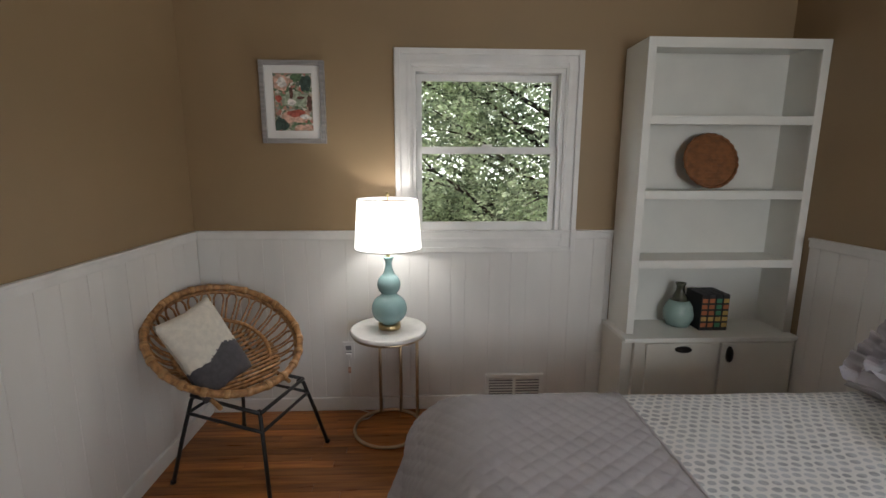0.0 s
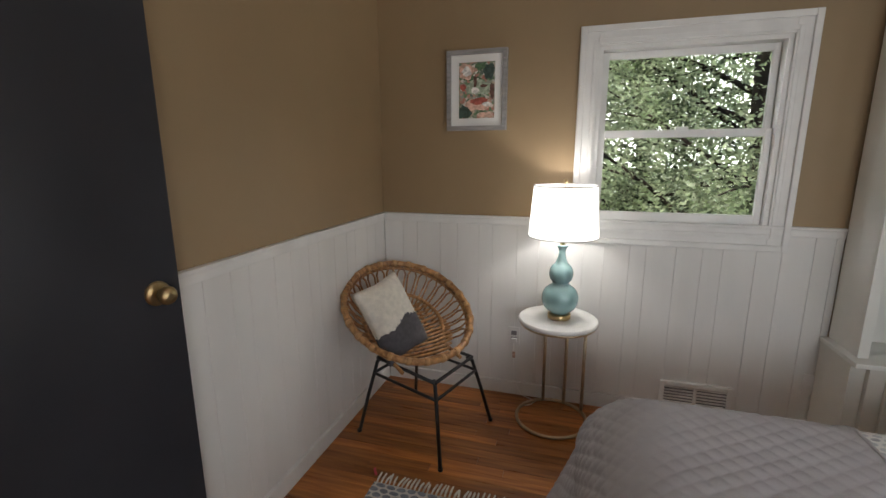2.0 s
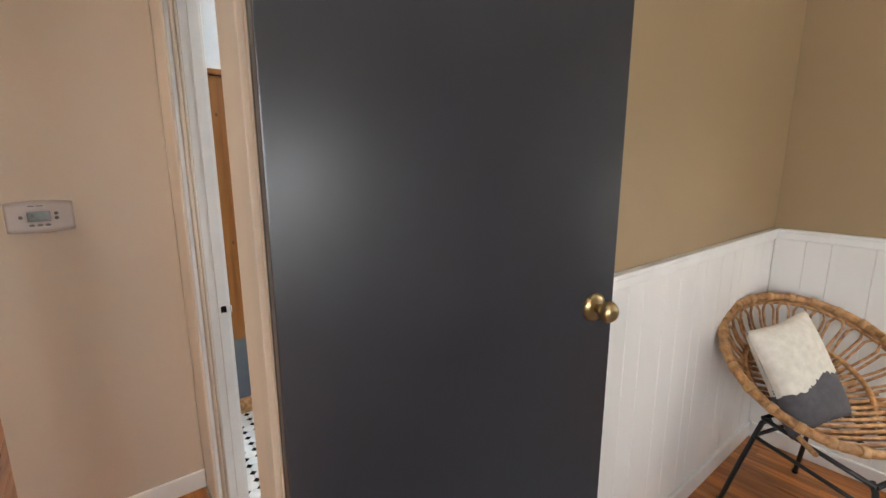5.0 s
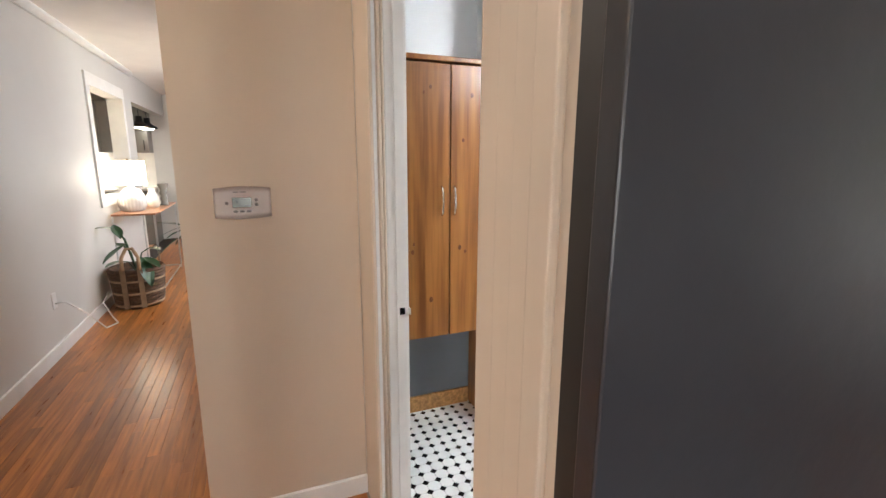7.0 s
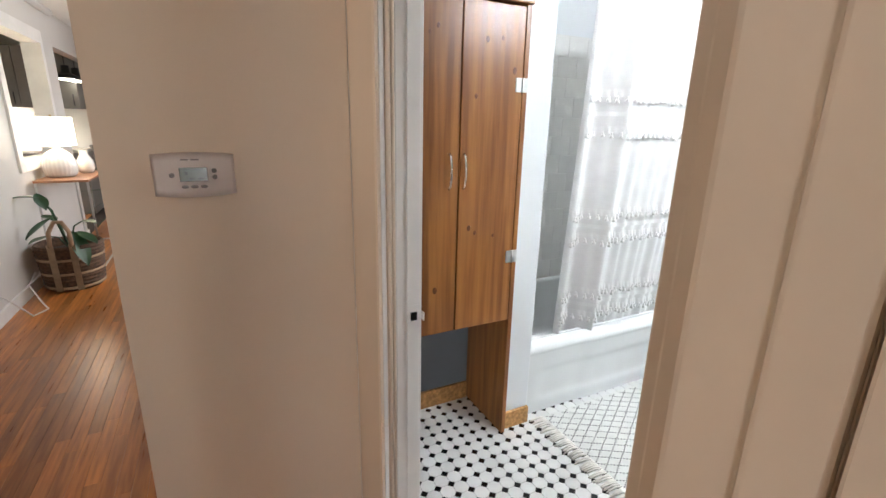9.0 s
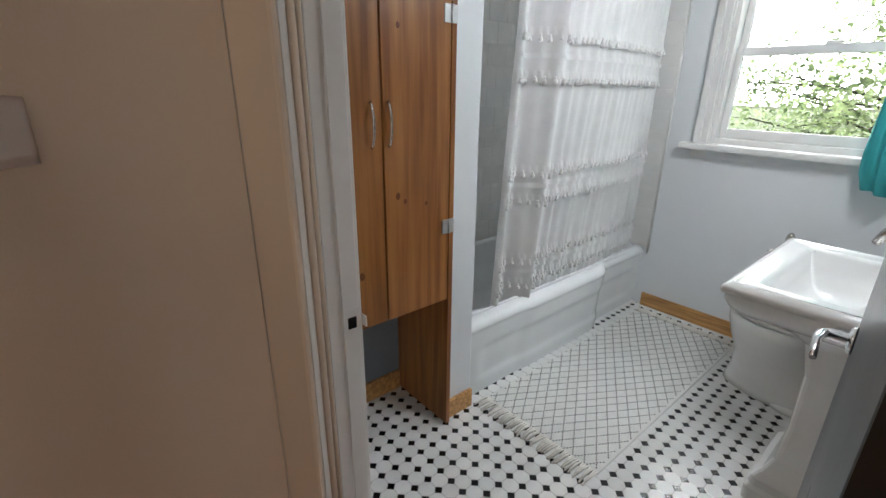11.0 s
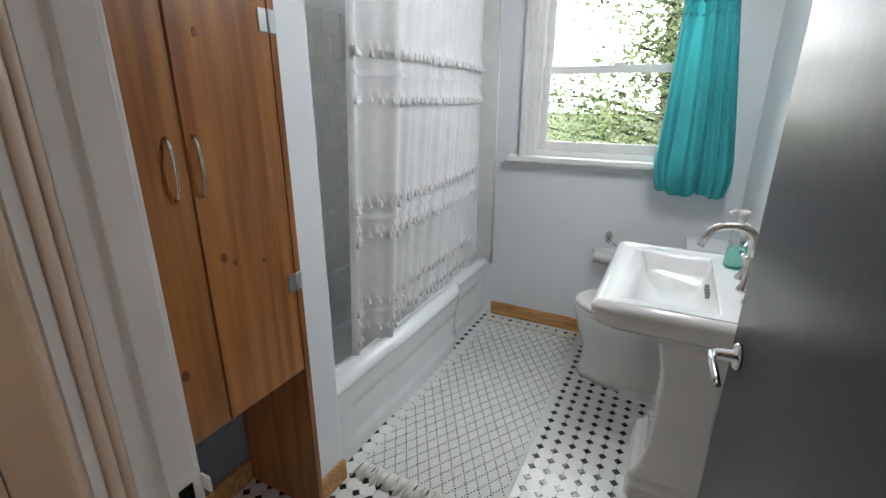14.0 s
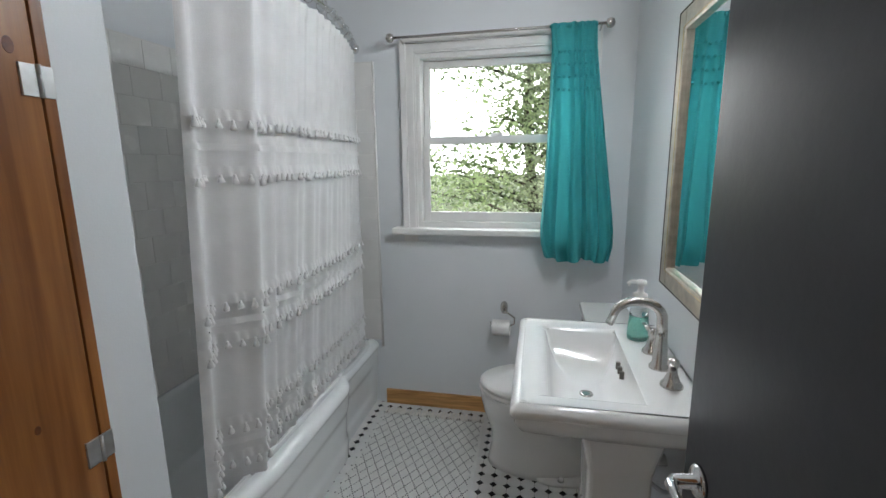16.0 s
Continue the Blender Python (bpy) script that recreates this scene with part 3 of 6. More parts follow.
# bathroom doorway
bf = thing("door_frame_bathroom", (-0.75, -2.34, 0), "white painted bathroom door jamb with beige moulded casing", "door frame", kind="structure")
part("jamb", boxed((-1.182, -2.352, 0), (-1.166, -2.275, 2.05), 0.003), WHITE, bf)
part("jamb_edge", put_box(boxed((-1.182, -2.402, 0), (-1.170, -2.353, 2.05), 0.002), (-1.182, -2.403, 0), (-1.164, -2.394, 2.05), 0.003), CREAM, bf, "beige painted jamb edge")
part("bead", tube([(-1.169, -2.370, 0.01), (-1.169, -2.370, 2.04)], 0.0070, 10), CREAM, bf, "beige painted bead")
part("bead", tube([(-1.169, -2.357, 0.01), (-1.169, -2.357, 2.04)], 0.0050, 10), CREAM, bf, "beige painted bead")
part("seal_strip", boxed((-1.170, -2.391, 0.01), (-1.1665, -2.379, 2.04), 0.001), WHITE, bf, "pale strip between the beads")
part("jamb", boxed((-0.323, -2.412, 0), (-0.290, -2.275, 2.05), 0.004), CREAM, bf)
part("head", boxed((-1.162, -2.412, 2.03), (-0.323, -2.275, 2.058), 0.003), WHITE, bf)
part("stop", boxed((-0.350, -2.392, 0), (-0.322, -2.300, 2.03), 0.003), CREAM, bf)
part("stop", boxed((-1.166, -2.322, 0), (-1.1605, -2.284, 2.03), 0.002), WHITE, bf)
part("strike_plate", put_box(boxed((-1.1625, -2.322, 0.855), (-1.160, -2.282, 0.925), 0.001), (-1.166, -2.2775, 0.878), (-1.148, -2.274, 0.902), 0.001), WHITE, bf, "painted-over strike plate")
part("strike_hole", boxed((-1.164, -2.312, 0.878), (-1.1595, -2.292, 0.904)), BLACKGLOSS, bf)
part("casing", put_box(boxed((-0.288, -2.442, 0), (-0.168, -2.398, 2.10), 0.008), (-0.222, -2.448, 0), (-0.170, -2.440, 2.10), 0.005), CREAM, bf, "beige moulded casing")
part("casing", boxed((-1.186, -2.414, 2.045), (-0.301, -2.398, 2.10), 0.003), CREAM, bf)

bdoor, BM, BL = plank_door("bathroom_door", (-0.412, -2.270), (-0.480, -1.497), 0.036, 2.03, DOORGREY, "dark charcoal painted flush bathroom door standing open", 1)
part("hinge_edge", move(boxed((-0.004, -0.064, 0.014), (0.0, -0.001, 2.028)), BM), DOOREDGE, bdoor, "dark door edge")
LX, LZ = BL - 0.065, 0.885
lever = part("lever_rose", turned(BM, LX, LZ, [(0.029, 0), (0.029, 0.006), (0.024, 0.010), (0.013, 0.012), (0.011, 0.045), (0.0, 0.046)]), CHROME, bdoor)
part("lever", move(tube([(LX, 0.044, LZ), (LX - 0.012, 0.052, LZ + 0.002), (LX - 0.05, 0.056, LZ + 0.004), (LX - 0.092, 0.054, LZ - 0.006), (LX - 0.108, 0.052, LZ - 0.012)],
                        lambda i: (0.010, 0.010, 0.0085, 0.0075, 0.006)[i], 10), BM), CHROME, lever)

# baseboards in hall and bathroom
structure("baseboard_hall_south", boxed((-6.75, -4.19, 0), (-0.155, -4.172, 0.10), 0.004), WHITE, "white hall baseboard", "baseboard")
structure("baseboard_thermostat", boxed((-1.40, -3.01, 0), (-1.384, -2.402, 0.085), 0.004), WHITE, "white baseboard under the thermostat", "baseboard")
structure("baseboard_bath_north", boxed((-1.62, YB - 0.016, 0), (-0.32, YB, 0.09), 0.004), PINEH, "honey pine bathroom baseboard", "baseboard")
structure("baseboard_bath_partition", boxed((-1.615, -1.655, 0), (-1.598, -1.50, 0.088), 0.004), PINEH, "honey pine baseboard on the alcove end", "baseboard")
structure("baseboard_bath_east", boxed((-0.336, -1.4, 0), (-0.32, YB - 0.017, 0.09), 0.004), PINEH, "honey pine bathroom baseboard", "baseboard")
structure("baseboard_niche", boxed((-1.926, -2.284, 0), (-1.910, -1.672, 0.095), 0.004), PINEH, "honey pine baseboard in the niche", "baseboard")
structure("trim_crown_hall", tube([(-6.75, -4.165, H - 0.025), (-0.16, -4.165, H - 0.025)], 0.036, 6), WHITE, "white hall crown moulding", "trim")
pt = thing("pass_through_trim", (-5.7, -4.19, 1.0), "white trim round the pass-through opening", "trim", kind="structure")
for a, b in (((-6.33, 0.95), (-6.25, 2.23)), ((-5.09, 0.95), (-4.985, 2.23)), ((-6.25, 2.11), (-5.09, 2.23)), ((-6.25, 0.95), (-5.09, 1.04))):
    part("casing", boxed((a[0], -4.335, a[1]), (b[0], -4.172, b[1]), 0.004), WHITE, pt)

# ---- bedroom things ----


def cushion(w, h, t, n=18):
    """A plump square cushion in its own axes, x across, z up, y thick."""
    def top(s):
        def fn(u, v):
            x, z = 2 * u - 1, 2 * v - 1
            p = (1 - abs(x) ** 2.6) ** 0.5 * (1 - abs(z) ** 2.6) ** 0.5
            pin = 1 - 0.07 * (1 - abs(x)) * abs(z) ** 3
            pin2 = 1 - 0.07 * (1 - abs(z)) * abs(x) ** 3
            return (x * w / 2 * pin2, s * (t / 2 * p + 0.004), z * h / 2 * pin)
        return fn
    bm = bmesh.new()
    put_sheet(bm, top(1), n, n)
    put_sheet(bm, top(-1), n, n)
    bmesh.ops.remove_doubles(bm, verts=bm.verts[:], dist=0.0095)
    return bm


def rattan_chair():
    ch = thing("rattan_chair", (0.42, -0.50, 0), "round rattan bowl chair on black metal legs", "chair")
    c = Vector((0.345, -0.465, 0.675))
    f = Vector((0.74, -0.67, 0)).normalized()
    s = Vector((-f.y, f.x, 0))
    ti = radians(29)
    e1 = f * math.cos(ti) + Vector((0, 0, -math.sin(ti)))
    nrm = e1.cross(s)
    if nrm.z > 0:
        nrm = -nrm
    R = 0.378

    def ring(r, d, a):
        return c + (e1 * math.cos(a) * 0.97 + s * math.sin(a) * 0.92) * r + nrm * d
    N = 72
    part("rim", tube([ring(R, 0, 2 * math.pi * i / N) for i in range(N)], lambda i: 0.0175 + 0.0012 * math.sin(i * 2.7), 10, True), RATTAN, ch)
    part("rim_under", tube([ring(R - 0.012, 0.026, 2 * math.pi * i / N) for i in range(N)], 0.010, 8, True), RATTAN, ch)
    for k in range(24):
        a = 2 * math.pi * (k + 0.3) / 24
        pts = [ring(R, 0, a + d) for d in (-0.034, 0, 0.034)]
        part("binding", tube(pts, 0.021, 10), RATTANB, ch)
    # inner hoop, behind and round the back
    hoop = lambda a: ring(0.245, 0.125, a)
    part("inner_hoop", tube([hoop(2 * math.pi * i / 48) for i in range(48)], 0.0115, 8, True), RATTAN, ch)
    # hairpin spokes between rim and hoop, then on to the seat
    for k in range(22):
        a = radians(50) + radians(260) * k / 21
        w = 0.062
        pts = [ring(0.20, 0.165, a - 0.05), hoop(a - 0.06), ring(0.30, 0.085, a - 0.075)]
        top = [ring(0.335, 0.042, a - w * 1.3), ring(0.352, 0.022, a - w * 0.7), ring(0.356, 0.016, a), ring(0.352, 0.022, a + w * 0.7), ring(0.335, 0.042, a + w * 1.3)]
        pts2 = [ring(0.30, 0.085, a + 0.075), hoop(a + 0.06), ring(0.20, 0.165, a + 0.05)]
        part("spoke", tube(pts + top + pts2, 0.0058, 6), RATTAN, ch)
    # seat: canes laid side by side across the lower bowl
    for k in range(15):
        q = k / 14
        d = -0.14 + 0.44 * q
        half = math.sqrt(max(0.02, 0.320 ** 2 - d * d)) * (0.66 if q < 0.3 else 0.80)
        dep = 0.175 * (1 - max(0, d) / 0.40) ** 0.8
        p = [c + e1 * d + s * (half * t) + nrm * (dep * (1 - 0.25 * t * t) + 0.012) for t in (-1, -0.5, 0, 0.5, 1)]
        part("seat_cane", tube(p, 0.0085, 7), RATTAN, ch)
    for t in (-0.17, 0.17):
        part("seat_bearer", tube([c + e1 * (-0.16 + 0.5 * q) + s * t + nrm * (0.175 * (1 - max(0, -0.16 + 0.5 * q) / 0.42) ** 0.8 + 0.028) for q in (0, 0.25, 0.5, 0.75, 1)], 0.010, 8), RATTAN, ch)
    # steel under-frame
    feet = [Vector((0.118, -0.660, 0)), Vector((0.640, -0.838, 0)), Vector((0.790, -0.352, 0)), Vector((0.270, -0.180, 0))]
    mid = sum(feet, Vector()) / 4
    tops = [ft.lerp(mid, 0.30) + Vector((0, 0, z)) for ft, z in zip(feet, (0.43, 0.40, 0.40, 0.43))]
    for ft, tp in zip(feet, tops):
        lg = part("leg", tube([ft, ft.lerp(tp, 0.5), tp - Vector((0, 0, 0.02)), tp.lerp(Vector((mid.x, mid.y, tp.z + 0.01)), 0.12)], 0.010, 8), BLACK, ch)
        part("foot_cap", tube([ft, ft + Vector((0, 0, 0.014))], 0.013, 8), BLACK, lg)
    for i in range(4):
        a, b = tops[i], tops[(i + 1) % 4]
        part("top_rail", tube([a, b], 0.009, 8), BLACK, ch)
        a2, b2 = feet[i].lerp(tops[i], 0.80), feet[(i + 1) % 4].lerp(tops[(i + 1) % 4], 0.80)
        part("stretcher", tube([a2, b2], 0.008, 8), BLACK, ch)
    # cushion, dipped cream over charcoal
    m = Matrix.Translation(Vector((0.305, -0.602, 0.662))) @ Matrix.Rotation(math.atan2(f.y, f.x) + radians(90) + radians(12), 4, "Z") @ \
        Matrix.Rotation(radians(-24), 4, "X") @ Matrix.Rotation(radians(-14), 4, "Y")
    cu = thing("cushion", m.translation, "square wool cushion, cream above and charcoal below", "cushion")
    for nm, lo, mt, lb in (("cream_cover", True, WOOLW, "cream wool"), ("charcoal_cover", False, WOOLG, "charcoal wool")):
        bm = cushion(0.29, 0.415, 0.13, 64)
        bad = []
        for fc in bm.faces:
            q = fc.calc_center_median()
            edge = -0.036 - 0.02 * q.x + 0.022 * math.sin(q.x * 19 + 0.6) + 0.006 * math.sin(q.x * 47)
            if (q.z > edge) != lo:
                bad.append(fc)
        bmesh.ops.delete(bm, geom=bad, context="FACES")
        islands, left = [], set(bm.faces)
        while left:
            grow = [left.pop()]
            for fc in grow:
                for nb in {x for e in fc.edges for x in e.link_faces} & left:
                    left.discard(nb)
                    grow.append(nb)
            islands.append(grow)
        islands.sort(key=len)
        bmesh.ops.delete(bm, geom=[fc for isl in islands[:-1] for fc in isl], context="FACES")
        part(nm, move(bm, m), mt, cu, lb)


rattan_chair()


def side_table(x, y):
    t = thing("side_table", (x, y, 0), "round white marble side table on a gold metal frame", "table")
    part("tabletop", lathe((x, y, 0.595), [(0.20, 0), (0.211, 0.003), (0.213, 0.010), (0.211, 0.022), (0.205, 0.025)], 48), MARBLE, t)
    part("top_ring", tube([(x + 0.196 * math.cos(a), y + 0.196 * math.sin(a), 0.588) for a in (2 * math.pi * i / 48 for i in range(48))], 0.008, 8, True), GOLD, t)
    part("base_ring", tube([(x - 0.01 + 0.196 * math.cos(a), y + 0.196 * math.sin(a), 0.011) for a in (2 * math.pi * i / 48 for i in range(48))], 0.0095, 8, True), GOLD, t)
    for a in (36, 74, 112):
        p = (x + 0.19 * math.cos(radians(a)), y + 0.19 * math.sin(radians(a)))
        part("leg", tube([(*p, 0.011), (*p, 0.59)], 0.0095, 10), GOLD, t)


TX, TY = 1.132, -0.240
side_table(TX, TY)


def table_lamp(x, y, z):
    l = thing("table_lamp", (x, y, z), "celadon double-gourd ceramic table lamp, lit, with white drum shade", "lamp")
    part("base", lathe((x, y, z), [(0.060, 0), (0.062, 0.004), (0.062, 0.026), (0.058, 0.030)], 32), BRASS, l, "brass base")
    prof = [(0.046, 0.030), (0.052, 0.034)]
    for i in range(15):
        a = radians(-66 + 136 * i / 14)
        prof.append((0.038 + 0.060 * math.cos(a), 0.112 + 0.074 * math.sin(a)))
    for i in range(13):
        a = radians(-58 + 124 * i / 12)
        prof.append((0.014 + 0.050 * math.cos(a), 0.250 + 0.060 * math.sin(a)))
    prof += [(0.027, 0.322), (0.0205, 0.342), (0.0175, 0.362), (0.0185, 0.378), (0.024, 0.392), (0.030, 0.398), (0.030, 0.402), (0.024, 0.405)]
    part("body", lathe((x, y, z), prof, 40), CELADON, l)
    part("socket", lathe((x, y, z), [(0.012, 0.403), (0.014, 0.425), (0.009, 0.44), (0.004, 0.45), (0.004, 0.725), (0.009, 0.732), (0.011, 0.742), (0.004, 0.752)], 16), BRASS, l)
    bm = bmesh.new()
    rings = []
    for r, zz in ((0.180, 0.452), (0.160, 0.718)):
        rings.append([bm.verts.new((x + r * math.cos(a), y + r * math.sin(a), z + zz)) for a in (2 * math.pi * i / 56 for i in range(56))])
    for k in range(56):
        bm.faces.new((rings[0][k], rings[0][(k + 1) % 56], rings[1][(k + 1) % 56], rings[1][k])).smooth = True
    bmesh.ops.solidify(bm, geom=bm.faces[:], thickness=0.0015)
    part("shade", bm, SHADEGLOW, l, "white fabric drum shade").visible_shadow = True
    for r, zz in ((0.1805, 0.453), (0.1605, 0.717)):
        part("shade_trim", tube([(x + r * math.cos(a), y + r * math.sin(a), z + zz) for a in (2 * math.pi * i / 56 for i in range(56))], 0.0024, 6, True), GREYPL, l)
    for a in (0, 120, 240):
        part("spider_arm", tube([(x, y, z + 0.71), (x + 0.164 * math.cos(radians(a)), y + 0.164 * math.sin(radians(a)), z + 0.708)], 0.0018, 5), BRASS, l)


table_lamp(TX + 0.005, TY, 0.6205)


def outlet(x, z, face_y, mt=PLASTIC, axis="y"):
    o = thing("outlet", (x, face_y, z), "white plastic double wall outlet", "outlet")
    part("plate", boxed((x - 0.035, face_y - 0.006, z - 0.057), (x + 0.035, face_y + 0.002, z + 0.057), 0.002), mt, o)
    for dz in (-0.02, 0.02):
        part("socket", boxed((x - 0.017, face_y - 0.0085, z + dz - 0.014), (x + 0.017, face_y - 0.005, z + dz + 0.014), 0.001), GREYPL if x < 1 else mt, o)


outlet(0.866, 0.392, -0.014)
outlet(2.425, 0.300, -0.014)
cord = thing("lamp_cord", (0.87, -0.03, 0.3), "thin clear lamp cord plugged into the outlet", "cord")
part("plug", boxed((0.852, -0.044, 0.355), (0.884, -0.0235, 0.383), 0.004), PLASTIC, cord)
part("cable", tube([(0.868, -0.034, 0.356), (0.866, -0.034, 0.28), (0.870, -0.032, 0.20), (0.878, -0.040, 0.10), (0.93, -0.055, 0.02), (1.02, -0.08, 0.006), (0.99, -0.13, 0.006), (0.94, -0.16, 0.008)], 0.0026, 6), PLASTIC, cord)
part("tag", boxed((0.862, -0.038, 0.255), (0.880, -0.035, 0.295), 0.001), BLOTS["peach"], cord, "pale pink paper tag")

vent = thing("floor_vent", (1.89, -0.02, 0.0), "white metal wall vent register", "vent")
part("backing", boxed((1.716, -0.0175, 0.0), (2.072, -0.0145, 0.215)), GREYPL, vent)
bm = bmesh.new()
for a, b in (((1.712, 0.0), (1.735, 0.225)), ((2.053, 0.0), (2.077, 0.225)), ((1.735, 0.2), (2.053, 0.225)), ((1.735, 0.0), (2.053, 0.03)), ((1.885, 0.03), (1.903, 0.2))):
    put_box(bm, (a[0], -0.030, a[1]), (b[0], -0.010, b[1]), 0.003)
part("frame", bm, WHITE, vent)
for i in range(9):
    for a, b in ((1.737, 1.884), (1.904, 2.051)):
        z = 0.040 + i * 0.0182
        part("slat", move(boxed((a, -0.006, -0.0035), (b, 0.002, 0.0035)), pose(0, -0.020, z + 0.006, 0, 0, 0)), WHITE, vent)

pic = thing("framed_print", (0.575, -0.0, 1.63), "small watercolour garden print in a grey wood frame", "picture")
PX0, PX1, PZ0, PZ1 = 0.436, 0.786, 1.632, 2.072
for a, b in (((PX0, PZ0), (PX0 + 0.026, PZ1)), ((PX1 - 0.026, PZ0), (PX1, PZ1)), ((PX0 + 0.026, PZ1 - 0.026), (PX1 - 0.026, PZ1)), ((PX0 + 0.026, PZ0), (PX1 - 0.026, PZ0 + 0.026))):
    part("frame_bar", boxed((a[0], -0.034, a[1]), (b[0], -0.001, b[1]), 0.002), FRAMEG, pic)
part("mat_board", boxed((PX0 + 0.024, -0.020, PZ0 + 0.024), (PX1 - 0.024, -0.004, PZ1 - 0.024)), MATW, pic)
part("print", boxed((0.508, -0.0225, 1.700), (0.716, -0.020, 2.005)), ART, pic, "watercolour of a picnic in a garden")
def blot(u, v, w, h, tone, layer):
    """A flat dab of paint on the print, with a wavering edge."""
    rnd = random.Random(int(u * 1000 + v * 77))
    bm = bmesh.new()
    ring = []
    for k in range(18):
        a, q = 2 * math.pi * k / 18, rnd.uniform(0.75, 1.15)
        ring.append(bm.verts.new((0.508 + 0.208 * min(0.99, max(0.01, u + w * q * math.cos(a))), -0.0229 - 0.0003 * layer, 1.700 + 0.305 * min(0.99, max(0.01, v + h * q * math.sin(a))))))
    bm.faces.new(ring)
    part("paint_dab", bm, BLOTS[tone], pic)


for i, (u, v, w, h, tone) in enumerate(((0.2, 0.84, 0.22, 0.14, "peach"), (0.22, 0.84, 0.14, 0.09, "white"), (0.62, 0.92, 0.18, 0.07, "green"), (0.85, 0.82, 0.17, 0.14, "pine"), (0.55, 0.55, 0.42, 0.14, "sage"),
                                      (0.46, 0.66, 0.05, 0.11, "brown"), (0.46, 0.50, 0.12, 0.06, "white"), (0.70, 0.58, 0.12, 0.03, "brown"), (0.12, 0.56, 0.10, 0.06, "red"), (0.55, 0.24, 0.42, 0.12, "peach"),
                                      (0.58, 0.31, 0.26, 0.07, "red"), (0.80, 0.25, 0.15, 0.04, "white"), (0.15, 0.10, 0.24, 0.14, "pine"), (0.75, 0.06, 0.24, 0.06, "peach"), (0.94, 0.48, 0.08, 0.14, "brown"))):
    blot(u, v, w, h, tone, i)


# tall built-in bookcase over a base cabinet
SX0, SX1, SYF, SZB, SZT = 2.468, 3.428, -0.275, 0.578, 2.155
bc = thing("bookcase", ((SX0 + SX1) / 2, -0.15, SZB), "tall white painted bookcase with four open bays", "bookcase")
part("side_panel", boxed((SX0, SYF + 0.012, SZB), (SX0 + 0.018, -0.016, SZT), 0.002), SHELFW, bc)
part("side_panel", boxed((SX1 - 0.03, SYF + 0.012, SZB), (SX1, -0.016, SZT), 0.002), SHELFW, bc)
part("back_panel", boxed((SX0 + 0.018, -0.034, SZB), (SX1 - 0.03, -0.0165, SZT)), SHELFW, bc)
part("stile", boxed((SX0, SYF, SZB), (SX0 + 0.042, SYF + 0.02, SZT), 0.002), SHELFW, bc)
part("stile", boxed((SX1 - 0.045, SYF, SZB), (SX1, SYF + 0.02, SZT), 0.002), SHELFW, bc)
for zt in (SZT, 1.773, 1.383, 1.002):
    th = 0.046 if zt < SZT else 0.05
    part("shelf", boxed((SX0 + 0.0185, SYF + 0.02, zt - 0.022), (SX1 - 0.0305, -0.035, zt - 0.002)), SHELFW, bc)
    part("rail", boxed((SX0 + 0.042, SYF, zt - th), (SX1 - 0.045, SYF + 0.019, zt), 0.002), SHELFW, bc)
cb = thing("base_cabinet", ((SX0 + SX1) / 2, -0.17, 0), "low off-white cabinet with two doors and black pulls", "cabinet")
part("body", boxed((SX0 + 0.03, -0.325, 0), (SX1, -0.016, SZB - 0.024)), BASEW, cb)
part("side_skirt", boxed((SX0 - 0.03, -0.30, 0), (SX0 + 0.029, -0.016, SZB - 0.024)), BASEW, cb)
part("top", boxed((SX0 - 0.035, -0.345, SZB - 0.024), (SX1, -0.016, SZB - 0.001), 0.004), SHELFW, cb)
dr = part("door", boxed((2.56, -0.343, 0.06), (2.965, -0.326, SZB - 0.035), 0.003), BASEW, cb)
part("cup_pull", move(lathe((0, 0, 0), [(0.048, 0), (0.046, 0.012), (0.036, 0.022), (0.0, 0.026)], 24), pose(2.765, -0.343, 0.512, 90, 0, 0) @ Matrix.Diagonal((1, 0.38, 1, 1))), BLACKMETAL, dr)
dr = part("door", boxed((2.985, -0.343, 0.06), (3.40, -0.326, SZB - 0.035), 0.003), BASEW, cb)
part("cup_pull", move(lathe((0, 0, 0), [(0.048, 0), (0.046, 0.012), (0.036, 0.022), (0.0, 0.026)], 24), pose(3.030, -0.343, 0.48, 90, 0, 0) @ Matrix.Diagonal((0.38, 1, 1, 1))), BLACKMETAL, dr)

# on the shelves: wicker tray, vase, books
tr = thing("wicker_tray", (2.945, -0.10, 1.383), "round brown wicker tray leaning on a shelf", "tray")
tm = Matrix.Translation((2.945, -0.118, 1.383 + 0.158)) @ Matrix.Rotation(radians(90 - 14), 4, "X")
part("disc", move(lathe((0, 0, 0), [(0.149, 0), (0.152, 0.006), (0.147, 0.010)], 40), tm), WICKER, tr)
part("rim", move(tube([(0.150 * math.cos(a), 0.150 * math.sin(a), 0.012 + 0.004 * math.sin(a * 24)) for a in (2 * math.pi * i / 96 for i in range(96))], 0.0085, 8, True), tm), WICKER, tr)
for q in range(-6, 7):
    hw = math.sqrt(0.143 ** 2 - (q * 0.02) ** 2)
    part("weave_strip", move(boxed((-hw, q * 0.02 - 0.007, 0.0095), (hw, q * 0.02 + 0.007, 0.0125), 0.001), tm), WICKER, tr)
vs = thing("vase", (2.838, -0.14, SZB), "pale green pottery vase with a dark brown glazed neck", "vase")
part("body", lathe((2.838, -0.14, SZB), [(0.045, 0), (0.064, 0.008), (0.083, 0.055), (0.084, 0.085), (0.072, 0.128), (0.052, 0.160)], 36), VASEG, vs)
part("neck", lathe((2.838, -0.14, SZB), [(0.0525, 0.158), (0.034, 0.190), (0.023, 0.215), (0.022, 0.242), (0.032, 0.262), (0.027, 0.262), (0.018, 0.245)], 36), VASEN, vs, "dark brown glazed neck")
